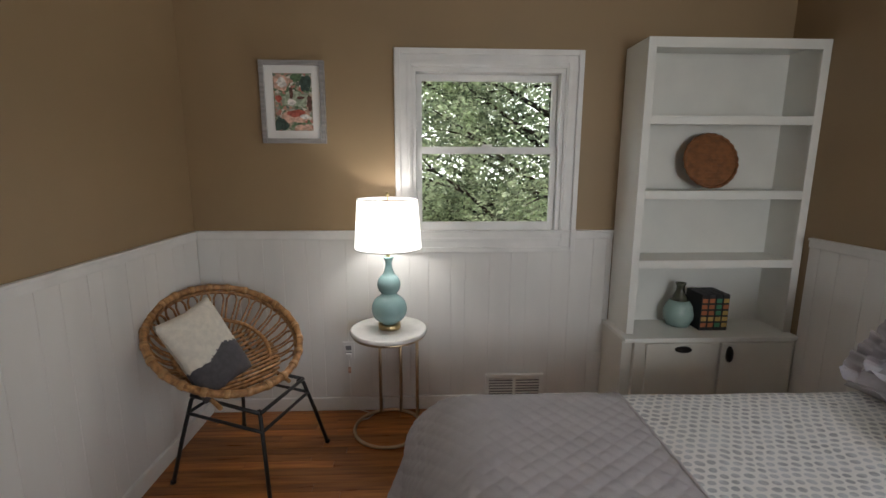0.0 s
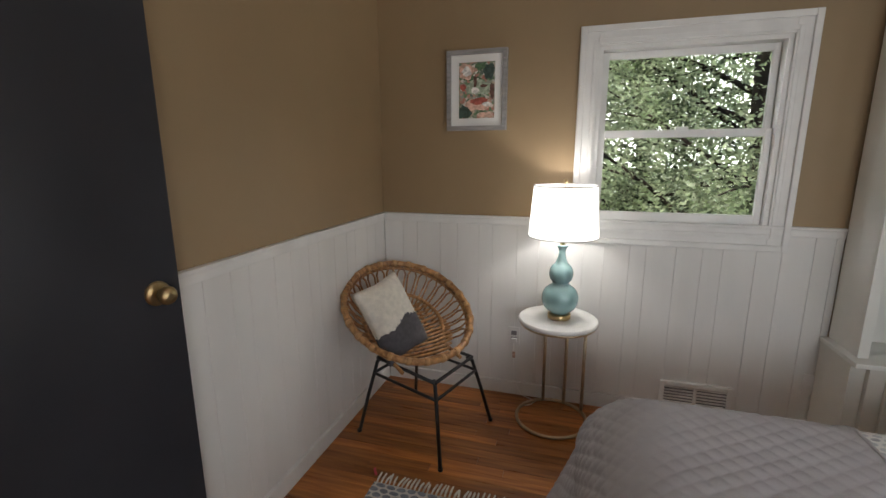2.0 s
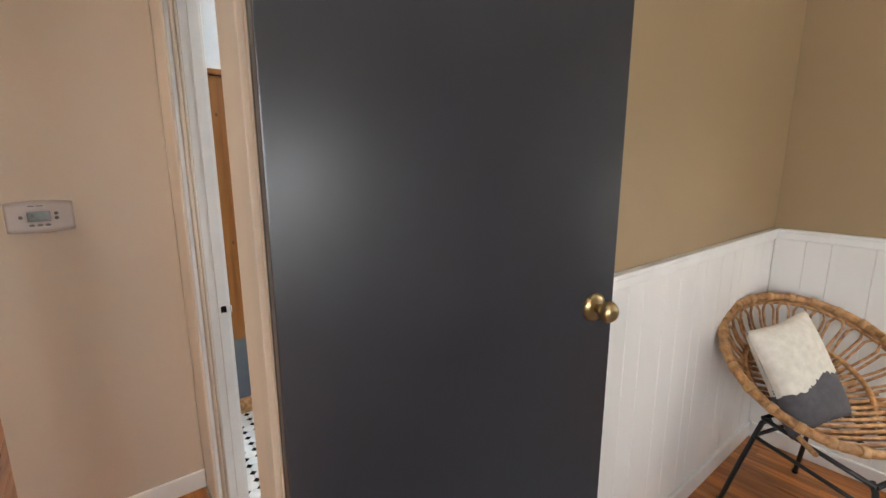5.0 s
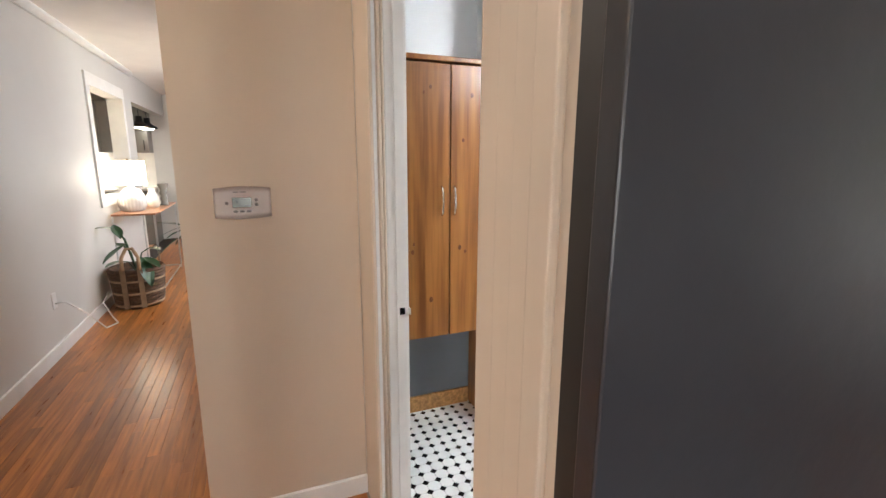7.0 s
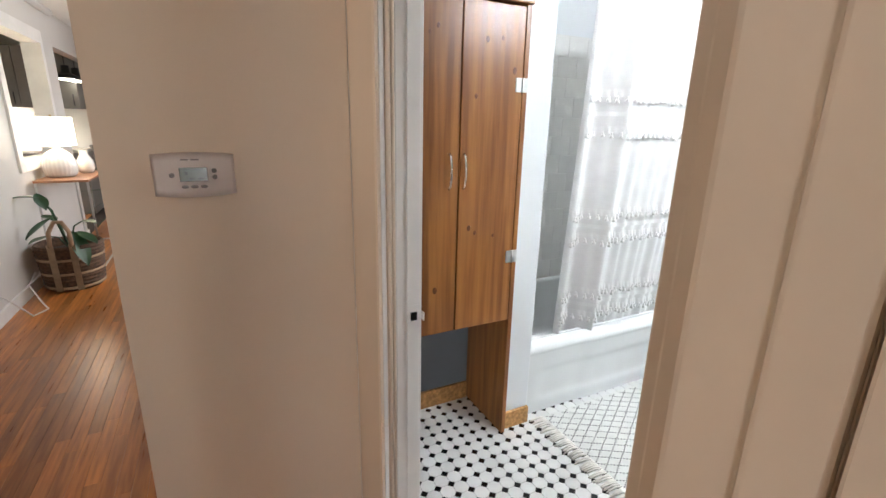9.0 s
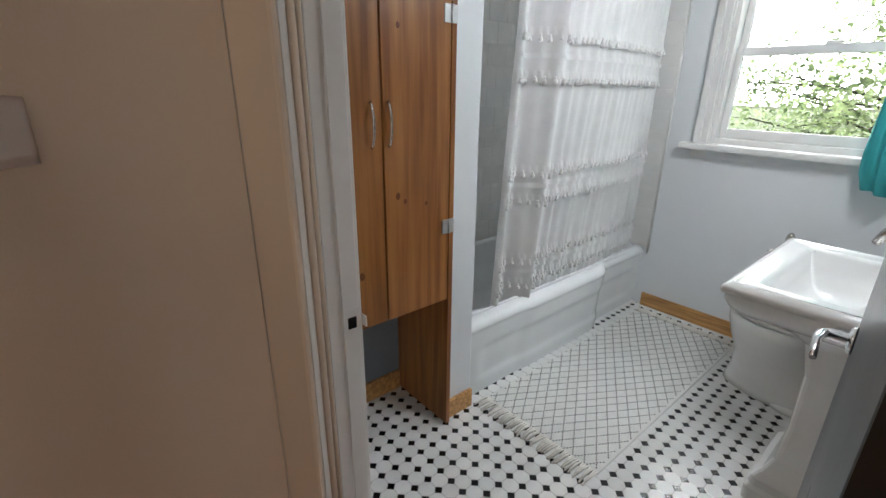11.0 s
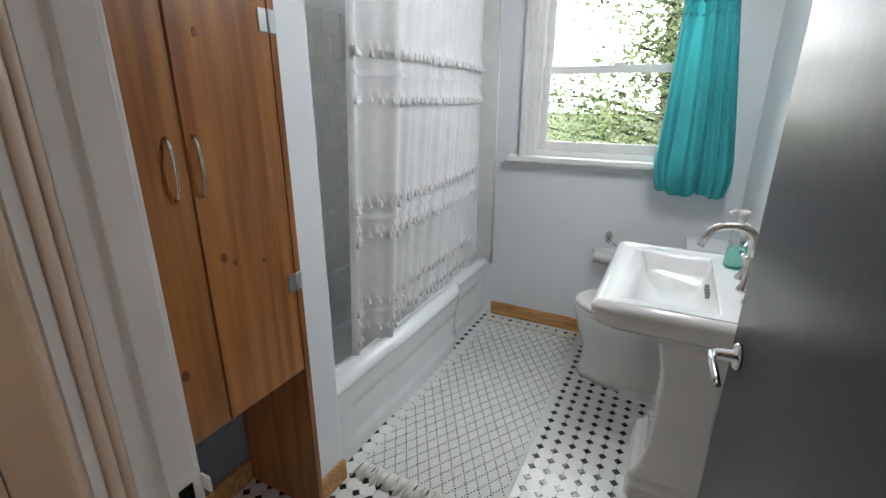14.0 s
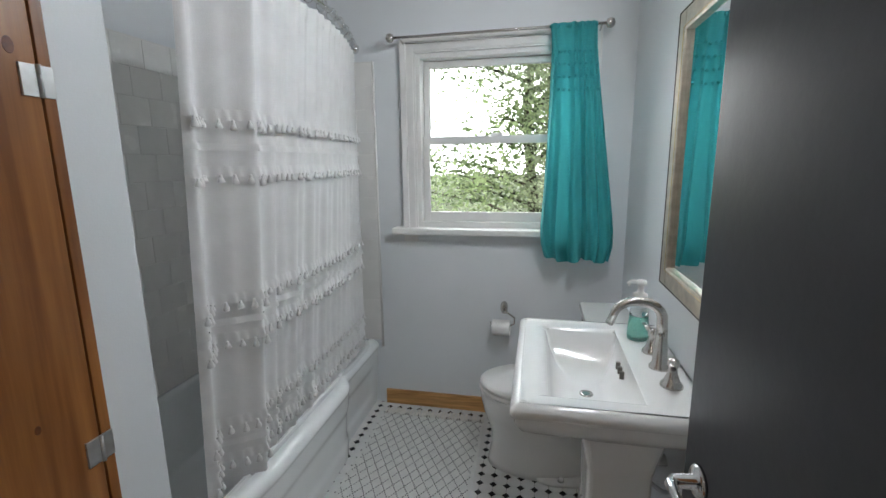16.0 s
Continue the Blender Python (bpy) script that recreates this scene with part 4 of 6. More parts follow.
for i in range(4):
    x0 = 2.915 + i * 0.0415
    b = thing("book", (x0, -0.2, SZB), "thick black cloth book with gilt spine labels", "book", "books on the shelf")
    part("cover", boxed((x0, -0.235, SZB), (x0 + 0.039, -0.075, SZB + 0.215), 0.004), BOOKC, b)
    cols = (BOOKR, BOOKR, BOOKG, BOOKY)[i]
    for j in range(5):
        z0 = SZB + 0.022 + j * 0.036
        part("spine_label", boxed((x0 + 0.004, -0.2362, z0), (x0 + 0.035, -0.2345, z0 + 0.024)), (cols, BOOKY, cols, BOOKR if i != 2 else BOOKG, cols)[j], b)

# bed
BX0, BX1, BY0, BY1, BZ = 1.235, 3.36, -2.44, -1.03, 0.655
bed = thing("bed", (2.3, -1.75, 0), "made bed with white spotted duvet", "bed")
part("base", boxed((BX0 + 0.24, BY0 + 0.06, 0.10), (BX1, BY1 - 0.06, 0.34), 0.02), CABGREY, bed)
for x, y in ((BX0 + 0.30, BY0 + 0.12), (BX0 + 0.30, BY1 - 0.12), (BX1 - 0.1, BY0 + 0.12), (BX1 - 0.1, BY1 - 0.12)):
    part("leg", boxed((x - 0.03, y - 0.03, 0), (x + 0.03, y + 0.03, 0.10), 0.004), BLACK, bed)
part("mattress", boxed((BX0 + 0.24, BY0 + 0.05, 0.34), (BX1, BY1 - 0.05, BZ - 0.03), 0.04), WHITE, bed)


def over(d, r=0.13, flare=0.2):
    """How far out and how far down a cloth lies at the length d past the start of a rounded edge."""
    q = r * math.pi / 2
    if d <= 0:
        return d, 0.0
    if d < q:
        return r * math.sin(d / r), r * (1 - math.cos(d / r))
    return r + flare * (d - q), r + (1 - flare * flare / 2) * (d - q)


def cloth(x0, x1, hang, lift, puff):
    """A cover over the bed: across its width in v, from foot to head in u."""
    hw = (BY1 - BY0) / 2 - 0.11
    cy = (BY0 + BY1) / 2

    def fn(u, v):
        s = (2 * v - 1) * (hw + hang)
        e, dn = over(abs(s) - hw)
        y = cy + math.copysign(hw + e, s)
        lx = x0 + u * (x1 - x0)
        ex, dx = over((BX0 + 0.30) - lx, 0.27, 0.42)
        x = (BX0 + 0.30) - ex if lx < BX0 + 0.30 else lx
        z = BZ + lift - max(dn, dx) - 0.25 * min(dn, dx)
        return x, y, z, lx, s
    return fn


QH = 0.80
qf = cloth(BX0 + 0.30 - QH, 2.06, 0.45, 0.012, True)


def quilt_point(u, v):
    x, y, z, lx, s = qf(u, v)
    p = 0.046
    a, b = (lx * 0.82 + s * 0.57) / p, (-lx * 0.57 + s * 0.82) / p
    h = 0.0052 * (abs(math.sin(math.pi * a)) ** 0.55 * abs(math.sin(math.pi * b)) ** 0.55)
    w = 0.004 * noise.noise(Vector((lx * 4, s * 4, 0)))
    dy = 0 if abs(s) < 0.65 else math.copysign(h, s)
    dx = h if x < BX0 + 0.10 else 0
    hem = 0.02 * noise.noise(Vector((lx * 3, s * 3, 5))) if z < BZ - 0.12 else 0
    return Vector((x - dx + hem, y + dy + hem, z + h + w))


ql = thing("quilt", (1.7, -1.73, 0.2), "lilac grey diamond-stitched quilt over the foot of the bed", "quilt")
part("stitched_cover", sheet(quilt_point, 260, 330, 0.0), QUILT, ql)
for fn in (lambda k: quilt_point(1.0, k / 120), lambda k: quilt_point(k / 120, 0.0), lambda k: quilt_point(k / 120, 1.0), lambda k: quilt_point(0.0, k / 120)):
    part("binding", tube([fn(k) for k in range(121)], 0.006, 6), QUILT, ql, "narrow bound quilt edge")
df2 = cloth(1.98, 3.34, 0.40, 0.004, False)


def duvet_point(u, v):
    x, y, z, lx, s = df2(u, v)
    return Vector((x, y, z + 0.010 * noise.noise(Vector((lx * 3, s * 3, 2))) + 0.003 * noise.noise(Vector((lx * 12, s * 12, 2)))))


part("duvet", sheet(duvet_point, 40, 60), DUVET, bed, "white duvet with rows of grey brushed spots")


def pillow(name, at, turn, w, h, t, mt, label, ruffle):
    p = thing(name, at, label, "pillow")
    m = Matrix.Translation(at) @ Euler([radians(a) for a in turn]).to_matrix().to_4x4()
    part("cover", move(cushion(w, h, t, 20), m), mt, p)
    if ruffle:
        for k in range(3):
            def fr(u, v, k=k):
                a = 2 * math.pi * u
                q = (abs(math.cos(a)) ** 6 + abs(math.sin(a)) ** 6) ** (-1 / 6)
                r = 1 - 0.22 * k + 0.16 * v
                return (w / 2 * r * math.cos(a) * q * 0.96, -t * 0.18 * k - 0.02 - 0.03 * v + 0.008 * math.sin(a * 34 + k) + 0.008 * math.sin(a * 21 + 2 * k), h / 2 * r * math.sin(a) * q * 0.96)
            part("ruffle", move(sheet(fr, 260, 3, 0.0), m), mt, p)


pillow("ruffled_pillow", Vector((3.20, -1.34, 0.79)), (-62, 0, -70), 0.60, 0.42, 0.16, PILLOWG, "grey linen pillow with ruffled edge on the bed", True)
pillow("floral_pillow", Vector((2.93, -1.62, 0.735)), (-70, 0, -80), 0.42, 0.30, 0.12, FLORAL, "small grey and coral floral pillow on the bed", False)


def fringe(parent, x0, x1, y, way, n, length, mt, seed):
    rnd = random.Random(seed)
    for i in range(n):
        x = x0 + (x1 - x0) * (i + 0.5) / n
        j = rnd.uniform(-0.012, 0.012)
        p = [(x, y, 0.010), (x + j * 0.4, y + way * length * 0.4, 0.013), (x + j, y + way * length * rnd.uniform(0.8, 1.05), 0.006)]
        part("tassel", tube(p, lambda k: (0.0035, 0.0055, 0.004)[k], 6), mt, parent)


rug = thing("bedroom_rug", (0.85, -1.75, 0), "flat woven grey striped rug with cream fringe", "rug")
part("weave", boxed((0.37, -2.42, 0.0), (1.28, -1.005, 0.009), 0.003), RUGG, rug)
fringe(rug, 0.375, 1.275, -1.008, 1, 44, 0.075, FRINGE, 3)
part("pink_tassel", tube([(0.36, -0.965, 0.012), (0.345, -0.945, 0.014), (0.335, -0.925, 0.008)], 0.007, 6), PINKY, rug, "pink wool tassel")

# unseen glowing fixture, added to go with the hall fill
hl = thing("ceiling_light", (-1.20, -3.75, H), "added round glowing ceiling fixture, out of view, carrying the hall fill", "lamp")
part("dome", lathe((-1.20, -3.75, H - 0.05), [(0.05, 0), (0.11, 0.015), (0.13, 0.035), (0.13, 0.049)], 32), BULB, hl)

# ---- hall things ----
th = thing("thermostat", (-1.40, -2.81, 1.28), "white plastic wall thermostat with grey display", "thermostat")
TM = pose(-1.40, -2.808, 1.281, 0, 0, 90)


def tplate(u, v):
    """Bowed front of the thermostat, x across and z up."""
    x = (2 * u - 1) * 0.091
    zb = 0.056 - 0.006 * (2 * u - 1) ** 2
    return (x, -0.028 - 0.005 * (1 - (2 * u - 1) ** 2), (2 * v - 1) * zb)


bm = put_sheet(bmesh.new(), tplate, 24, 6)
bmesh.ops.solidify(bm, geom=bm.faces[:], thickness=-0.022)
part("housing", move(bm, TM), THERMO, th)
part("backplate", move(boxed((-0.083, -0.006, -0.048), (0.083, 0, 0.048), 0.003), TM), THERMO, th)
part("screen", move(boxed((-0.034, -0.0355, -0.016), (0.028, -0.031, 0.018), 0.002), TM), LCD, th)
for x0, z0, w, h in ((-0.022, 0.0, 0.006, 0.009), (-0.012, -0.011, 0.010, 0.004), (0.006, -0.011, 0.014, 0.004)):
    part("screen_digit", move(boxed((x0, -0.0362, z0), (x0 + w, -0.0352, z0 + h)), TM), LCDINK, th)
for x, z in ((0.044, 0.010), (0.044, -0.006), (-0.050, 0.0)):
    part("round_button", move(lathe((0, 0, 0), [(0.006, 0), (0.006, 0.003), (0.004, 0.004)], 16), TM @ pose(x, -0.031, z, 90, 0, 0)), GREYPL, th)
for x in (-0.024, -0.003, 0.018):
    part("oval_button", move(lathe((0, 0, 0), [(0.0085, 0), (0.0085, 0.003), (0.006, 0.004)], 16), TM @ pose(x, -0.031, -0.029, 90, 0, 0) @ Matrix.Diagonal((1, 0.5, 1, 1))), GREYPL, th)
for k, w in enumerate((0.016, 0.018)):
    part("maker_mark", move(boxed((-0.028 + k * 0.022, -0.0345, 0.036), (-0.028 + k * 0.022 + w, -0.0325, 0.039)), TM), GREYPL, th)

# console table with lamp, bottles and plants beside it
CTZ, CX0, CX1, CYA, CYB = 0.868, -6.45, -5.13, -4.162, -3.772
ct = thing("console_table", ((CX0 + CX1) / 2, -3.97, 0), "narrow console table with copper wood top and thin metal frame", "table")
part("tabletop", boxed((CX0, CYA, CTZ - 0.02), (CX1, CYB, CTZ), 0.003), TABLEW, ct)
for x in (CX0 + 0.012, CX1 - 0.012):
    for y in (CYA + 0.012, CYB - 0.012):
        part("leg", boxed((x - 0.008, y - 0.008, 0), (x + 0.008, y + 0.008, CTZ - 0.021)), STEEL, ct)
    part("rail", boxed((x - 0.007, CYA + 0.021, 0.03), (x + 0.007, CYB - 0.021, 0.044)), STEEL, ct)
for y in (CYA + 0.012, CYB - 0.012):
    part("rail", boxed((CX0 + 0.021, y - 0.007, 0.03), (CX1 - 0.021, y + 0.007, 0.044)), STEEL, ct)
LPX, LPY = -5.46, -4.03
hlamp = thing("console_lamp", (LPX, LPY, CTZ), "white ribbed ceramic lamp, lit, with wide shade", "lamp")
bm = bmesh.new()
put_lathe(bm, (LPX, LPY, CTZ), [(0.085, 0), (0.112, 0.015), (0.128, 0.06), (0.130, 0.105), (0.122, 0.155), (0.100, 0.20), (0.068, 0.232), (0.030, 0.248), (0.018, 0.262)], 96)
for v in bm.verts:
    d = Vector((v.co.x - LPX, v.co.y - LPY, 0))
    v.co += d * 0.028 * math.cos(math.atan2(d.y, d.x) * 24)
part("body", bm, PORC, hlamp)
part("stem", tube([(LPX, LPY, CTZ + 0.25), (LPX, LPY, CTZ + 0.555)], 0.008, 8), BRASS, hlamp)
bm = put_sheet(bmesh.new(), lambda u, v: (LPX + 0.20 * math.cos(2 * math.pi * u), LPY + 0.150 * math.sin(2 * math.pi * u), CTZ + 0.285 + 0.25 * v), 48, 1)
part("shade", bm, HALLGLOW, hlamp, "lit oval shade")
solid("grey_jug", lathe((-5.78, -3.90, CTZ), [(0.05, 0), (0.075, 0.04), (0.07, 0.12), (0.035, 0.18), (0.04, 0.22)], 24), HALLGREY, "grey ceramic jug on the console table", "jug")
solid("candle_holder", lathe((-6.05, -3.83, CTZ), [(0.05, 0), (0.05, 0.02), (0.03, 0.04), (0.045, 0.08), (0.03, 0.11), (0.045, 0.15), (0.03, 0.18), (0.06, 0.24), (0.06, 0.26)], 24), CABGREY, "dark turned candle holder on the console table", "candle holder")


def leaf_blade(L, W, droop):
    def fn(u, v):
        w = W * math.sin(math.pi * min(1, u * 0.96 + 0.03)) ** 0.8
        return (L * u, (2 * v - 1) * w / 2, -droop * u * u * L + 0.10 * W * abs(2 * v - 1))
    return put_sheet(bmesh.new(), fn, 8, 4)


def potted(name, at, n, L, W, rise, seed, label):
    p = thing(name, at, label, "plant")
    rnd = random.Random(seed)
    for i in range(n):
        a = 360 * i / n + rnd.uniform(-20, 20)
        tip = Vector((math.cos(radians(a)) * rnd.uniform(0.06, 0.2), math.sin(radians(a)) * rnd.uniform(0.05, 0.12), rise * rnd.uniform(0.35, 1)))
        lf = part("leaf", move(leaf_blade(L * rnd.uniform(0.75, 1.1), W, 0.35), Matrix.Translation(Vector(at) + tip) @ Euler((0, radians(rnd.uniform(-35, 15)), radians(a))).to_matrix().to_4x4()), LEAF, p)
        part("stalk", tube([at, Vector(at) + tip * 0.5 + Vector((0, 0, 0.03)), Vector(at) + tip], 0.006, 6), LEAF, lf)
    return p


KX0, KY0 = -4.82, -3.925
bk = thing("basket", (KX0, KY0, 0), "dark woven basket with tan strap handles", "basket")
part("body", lathe((KX0, KY0, 0), [(0.185, 0), (0.20, 0.02), (0.215, 0.12), (0.228, 0.24), (0.235, 0.38), (0.228, 0.39), (0.215, 0.37), (0.20, 0.30)], 48), BASKET, bk)
for i in range(12):
    z = 0.03 + 0.0305 * i
    part("woven_band", tube([(KX0 + (0.198 + 0.09 * z) * math.cos(a), KY0 + (0.198 + 0.09 * z) * math.sin(a), z) for a in (2 * math.pi * q / 40 for q in range(40))], 0.0135, 6, True), BASKET if i % 4 else STRAP, bk)
for dy in (-0.085, 0.055):
    part("strap", sheet(lambda u, v: (KX0 + 0.232 + 0.028 * u, KY0 + dy + 0.045 * v, 0.02 + 0.40 * u), 6, 1, 0.006), STRAP, bk)
part("handle", tube([(KX0 + 0.255, KY0 - 0.062, 0.40), (KX0 + 0.250, KY0 - 0.055, 0.52), (KX0 + 0.235, KY0 - 0.015, 0.60), (KX0 + 0.235, KY0 + 0.035, 0.60), (KX0 + 0.250, KY0 + 0.075, 0.52), (KX0 + 0.255, KY0 + 0.078, 0.40)], 0.016, 8), STRAP, bk, "tan carrying handle")
bp_ = thing("broad_leaf_plant", (KX0, KY0, 0.30), "broad dark green leafed plant in the basket", "plant")
part("soil", lathe((KX0, KY0, 0.30), [(0.19, 0), (0.19, 0.02), (0.10, 0.03)], 24), BARK, bp_)


def broad_leaf(base, tip, width, lift):
    """A stalk out of the basket and a broad blade from base to tip."""
    b, t = Vector(base), Vector(tip)
    d = t - b
    m = Matrix.Translation(b) @ d.to_track_quat("X", "Z").to_matrix().to_4x4()
    lf = part("leaf", move(leaf_blade(d.length, width, 0.25), m), LEAF, bp_)
    root = Vector((KX0, KY0, 0.32))
    part("stalk", tube([root, root.lerp(b, 0.5) + Vector((0, 0, lift)), b], 0.006, 6), LEAF, lf)


for base, tip, width, lift in (((-4.80, -4.05, 0.76), (-4.72, -4.175, 0.82), 0.10, 0.12), ((-4.80, -4.07, 0.80), (-4.72, -3.99, 0.70), 0.10, 0.10), ((-4.74, -3.99, 0.60), (-4.62, -4.16, 0.51), 0.11, 0.10),
                               ((-4.66, -3.86, 0.50), (-4.55, -3.73, 0.26), 0.14, 0.10), ((-4.78, -3.80, 0.56), (-4.70, -3.69, 0.58), 0.09, 0.08), ((-4.72, -3.83, 0.48), (-4.60, -3.68, 0.44), 0.10, 0.06),
                               ((-4.90, -4.00, 0.55), (-4.98, -4.10, 0.62), 0.10, 0.08), ((-4.72, -4.02, 0.46), (-4.60, -4.12, 0.47), 0.08, 0.05)):
    broad_leaf(base, tip, width, lift)
solid("plant_pot", lathe((-7.0, -3.65, 0), [(0.14, 0), (0.18, 0.05), (0.19, 0.28), (0.17, 0.28)], 24), BLACK, "black plant pot on the hall floor", "plant pot")
potted("spiky_plant", (-7.0, -3.65, 0.27), 18, 0.55, 0.05, 0.22, 6, "spiky dark green plant in a black pot")
ho = thing("hall_outlet", (-3.63, -4.19, 0.41), "white wall outlet with plugged-in cord", "outlet")
part("plate", boxed((-3.665, -4.19, 0.355), (-3.595, -4.183, 0.47), 0.002), PLASTIC, ho)
part("cord", tube([(-3.63, -4.18, 0.39), (-3.70, -4.15, 0.38), (-3.92, -4.10, 0.22), (-4.05, -4.02, 0.03), (-4.22, -3.98, 0.012), (-4.38, -4.06, 0.03), (-4.52, -4.15, 0.12), (-4.75, -4.165, 0.16)], 0.006, 6), PLASTIC, ho)
# kitchen seen through the pass-through
for i in range(3):
    y = -6.38 + i * 0.66
    ku = thing("kitchen_wall_cabinet", (-8.83, y, 1.52), "grey painted kitchen wall cabinet", "cabinet", "kitchen wall cabinets")
    part("body", boxed((-8.995, y, 1.52), (-8.66, y + 0.658, 2.33)), CABGREY, ku)
    d = part("door", boxed((-8.66, y + 0.004, 1.525), (-8.64, y + 0.654, 2.325), 0.003), CABGREY, ku)
    part("handle", tube([(-8.625, y + 0.60, 1.56), (-8.625, y + 0.60, 1.72)], 0.007, 6), BLACK, d)
    kb = thing("kitchen_base_cabinet", (-8.72, y, 0), "grey painted kitchen base cabinet", "cabinet", "kitchen base cabinets")
    part("body", boxed((-8.995, y, 0), (-8.42, y + 0.658, 0.90)), CABGREY, kb)
    part("door", boxed((-8.42, y + 0.004, 0.1), (-8.40, y + 0.654, 0.89), 0.003), CABGREY, kb)
solid("kitchen_counter", boxed((-8.995, -6.385, 0.901), (-8.38, -4.395, 0.94), 0.004), COUNTER, "pale stone kitchen counter", "counter")
structure("kitchen_backsplash", boxed((-8.999, -6.38, 0.941), (-8.990, -4.40, 1.519)), BACKSPL, "bright white tiled backsplash", "wall")
for x, y in ((-8.2, -4.41), (-8.55, -4.37)):
    pl = thing("pendant_lamp", (x, y, 1.9), "black metal dome pendant lamp", "lamp", "kitchen pendants")
    part("shade", lathe((x, y, 1.90), [(0.15, 0), (0.14, 0.03), (0.085, 0.06), (0.05, 0.09), (0.045, 0.17)], 24), BLACK, pl)
    part("bulb", lathe((x, y, 1.88), [(0.05, 0), (0.09, 0.010), (0.09, 0.019)], 16), BULB, pl)
    part("cable", tube([(x, y, 2.07), (x, y, H)], 0.005, 6), BLACK, pl)

# ---- bathroom things ----
lc = thing("linen_cabinet", (-1.75, -1.95, 0), "tall honey pine linen cabinet with two knotty doors", "cabinet")
part("side_panel", boxed((-1.925, -1.668, 0), (-1.583, -1.647, 1.862), 0.002), PINE, lc)
part("carcass", boxed((-1.925, -2.283, 0.60), (-1.606, -1.669, 1.845)), PINE, lc)
part("top", boxed((-1.925, -2.283, 1.846), (-1.570, -1.645, 1.868), 0.004), PINE, lc)
for y0, y1, hy in ((-2.222, -1.941, -1.979), (-1.935, -1.672, -1.918)):
    d = part("door", boxed((-1.603, y0, 0.590), (-1.583, y1, 1.838), 0.002), PINE, lc)
    pts = [(-1.582, hy, 1.178), (-1.572, hy, 1.188), (-1.564, hy, 1.222), (-1.564, hy, 1.266), (-1.572, hy, 1.300), (-1.582, hy, 1.310)]
    part("handle", tube(pts, 0.0045, 8), NICKEL, d, "bow handle in brushed nickel")
    rnd = random.Random(int(abs(y0) * 1000))
    for i in range(7):
        ky, kz = rnd.uniform(y0 + 0.03, y1 - 0.03), rnd.choice((0.80, 0.98, 1.05, 1.42, 1.50, 1.62, 1.70)) + rnd.uniform(-0.04, 0.04)
        r = rnd.uniform(0.005, 0.010)
        part("knot", move(lathe((0, 0, 0), [(r, 0), (r * 0.9, 0.0008)], 12), pose(-1.5832, ky, kz, 0, 90, 0) @ Matrix.Diagonal((1.5, 1, 1, 1))), KNOT, d)
for hz in (0.882, 1.565):
    hg = part("hinge", put_box(boxed((-1.5835, -1.702, hz - 0.026), (-1.579, -1.676, hz + 0.026), 0.001), (-1.5835, -1.671, hz - 0.026), (-1.579, -1.648, hz + 0.026), 0.001), STEEL, lc)
    part("pin", tube([(-1.578, -1.6735, hz - 0.027), (-1.578, -1.6735, hz + 0.027)], 0.004, 8), STEEL, hg)

# bath tub with a sculpted apron
TUBX, TUBZ, TY0, TY1 = -1.675, 0.400, -1.499, YB - 0.001


def soft_step(t):
    return 0.5 + 0.5 * math.tanh(t)


def apron(u, v):
    """Front of the tub: a bowed skirt with one shallow sunk panel, rolling over into the rim."""
    y = TY0 + (TY1 - TY0) * u
    front = -1.660 + 0.040 * soft_step((-0.40 - y) * 28) + 0.012 * soft_step((y + 1.12) * 22) * soft_step((-0.46 - y) * 28)
    if v < 0.82:
        z = v / 0.82 * (TUBZ - 0.045)
        q = z / TUBZ
        tuck = 0.026 * (1 - q) ** 0.8
        sunk = 0.009 * soft_step((q - 0.20) * 24) * soft_step((0.62 - q) * 24) * soft_step((u - 0.06) * 50) * soft_step((0.94 - u) * 50)
        return (front - tuck - sunk, y, z)
    a = (v - 0.82) / 0.18 * math.pi / 2
    return (front - 0.055 * (1 - math.cos(a)), y, TUBZ - 0.045 + 0.043 * math.sin(a))


tb = thing("bathtub", (-2.03, -0.7, 0), "white enamelled built-in bathtub with sculpted apron", "bathtub")
part("apron", sheet(apron, 110, 50), ENAMEL, tb)


def rim(u, v):
    """Rim and basin: a rounded rectangle ring that falls into the tub."""
    a = 2 * math.pi * u
    cx, cy = (TUBX - 2.415) / 2, (TY0 + TY1) / 2
    hx, hy = (TUBX + 2.415) / 2, (TY1 - TY0) / 2
    q = (abs(math.cos(a)) ** 12 + abs(math.sin(a)) ** 12) ** (-1 / 12)
    q2 = (abs(math.cos(a)) ** 5 + abs(math.sin(a)) ** 5) ** (-1 / 5)
    prof = [(1.0, -0.05), (1.0, -0.012), (0.985, 0.0), (0.95, 0.0), (0.915, -0.012), (0.89, -0.06), (0.80, -0.26), (0.70, -0.32), (0.0, -0.33)]
    k = v * 8
    i = min(7, int(k))
    t = k - i
    s, z = (prof[i][j] * (1 - t) + prof[i + 1][j] * t for j in (0, 1))
    mixq = q * (1 - min(1, max(0, (1 - s) * 4))) + q2 * min(1, max(0, (1 - s) * 4))
    return (cx + hx * s * math.cos(a) * mixq, cy + hy * s * math.sin(a) * mixq, TUBZ + z)


part("rim", sheet(rim, 128, 32), ENAMEL, tb)

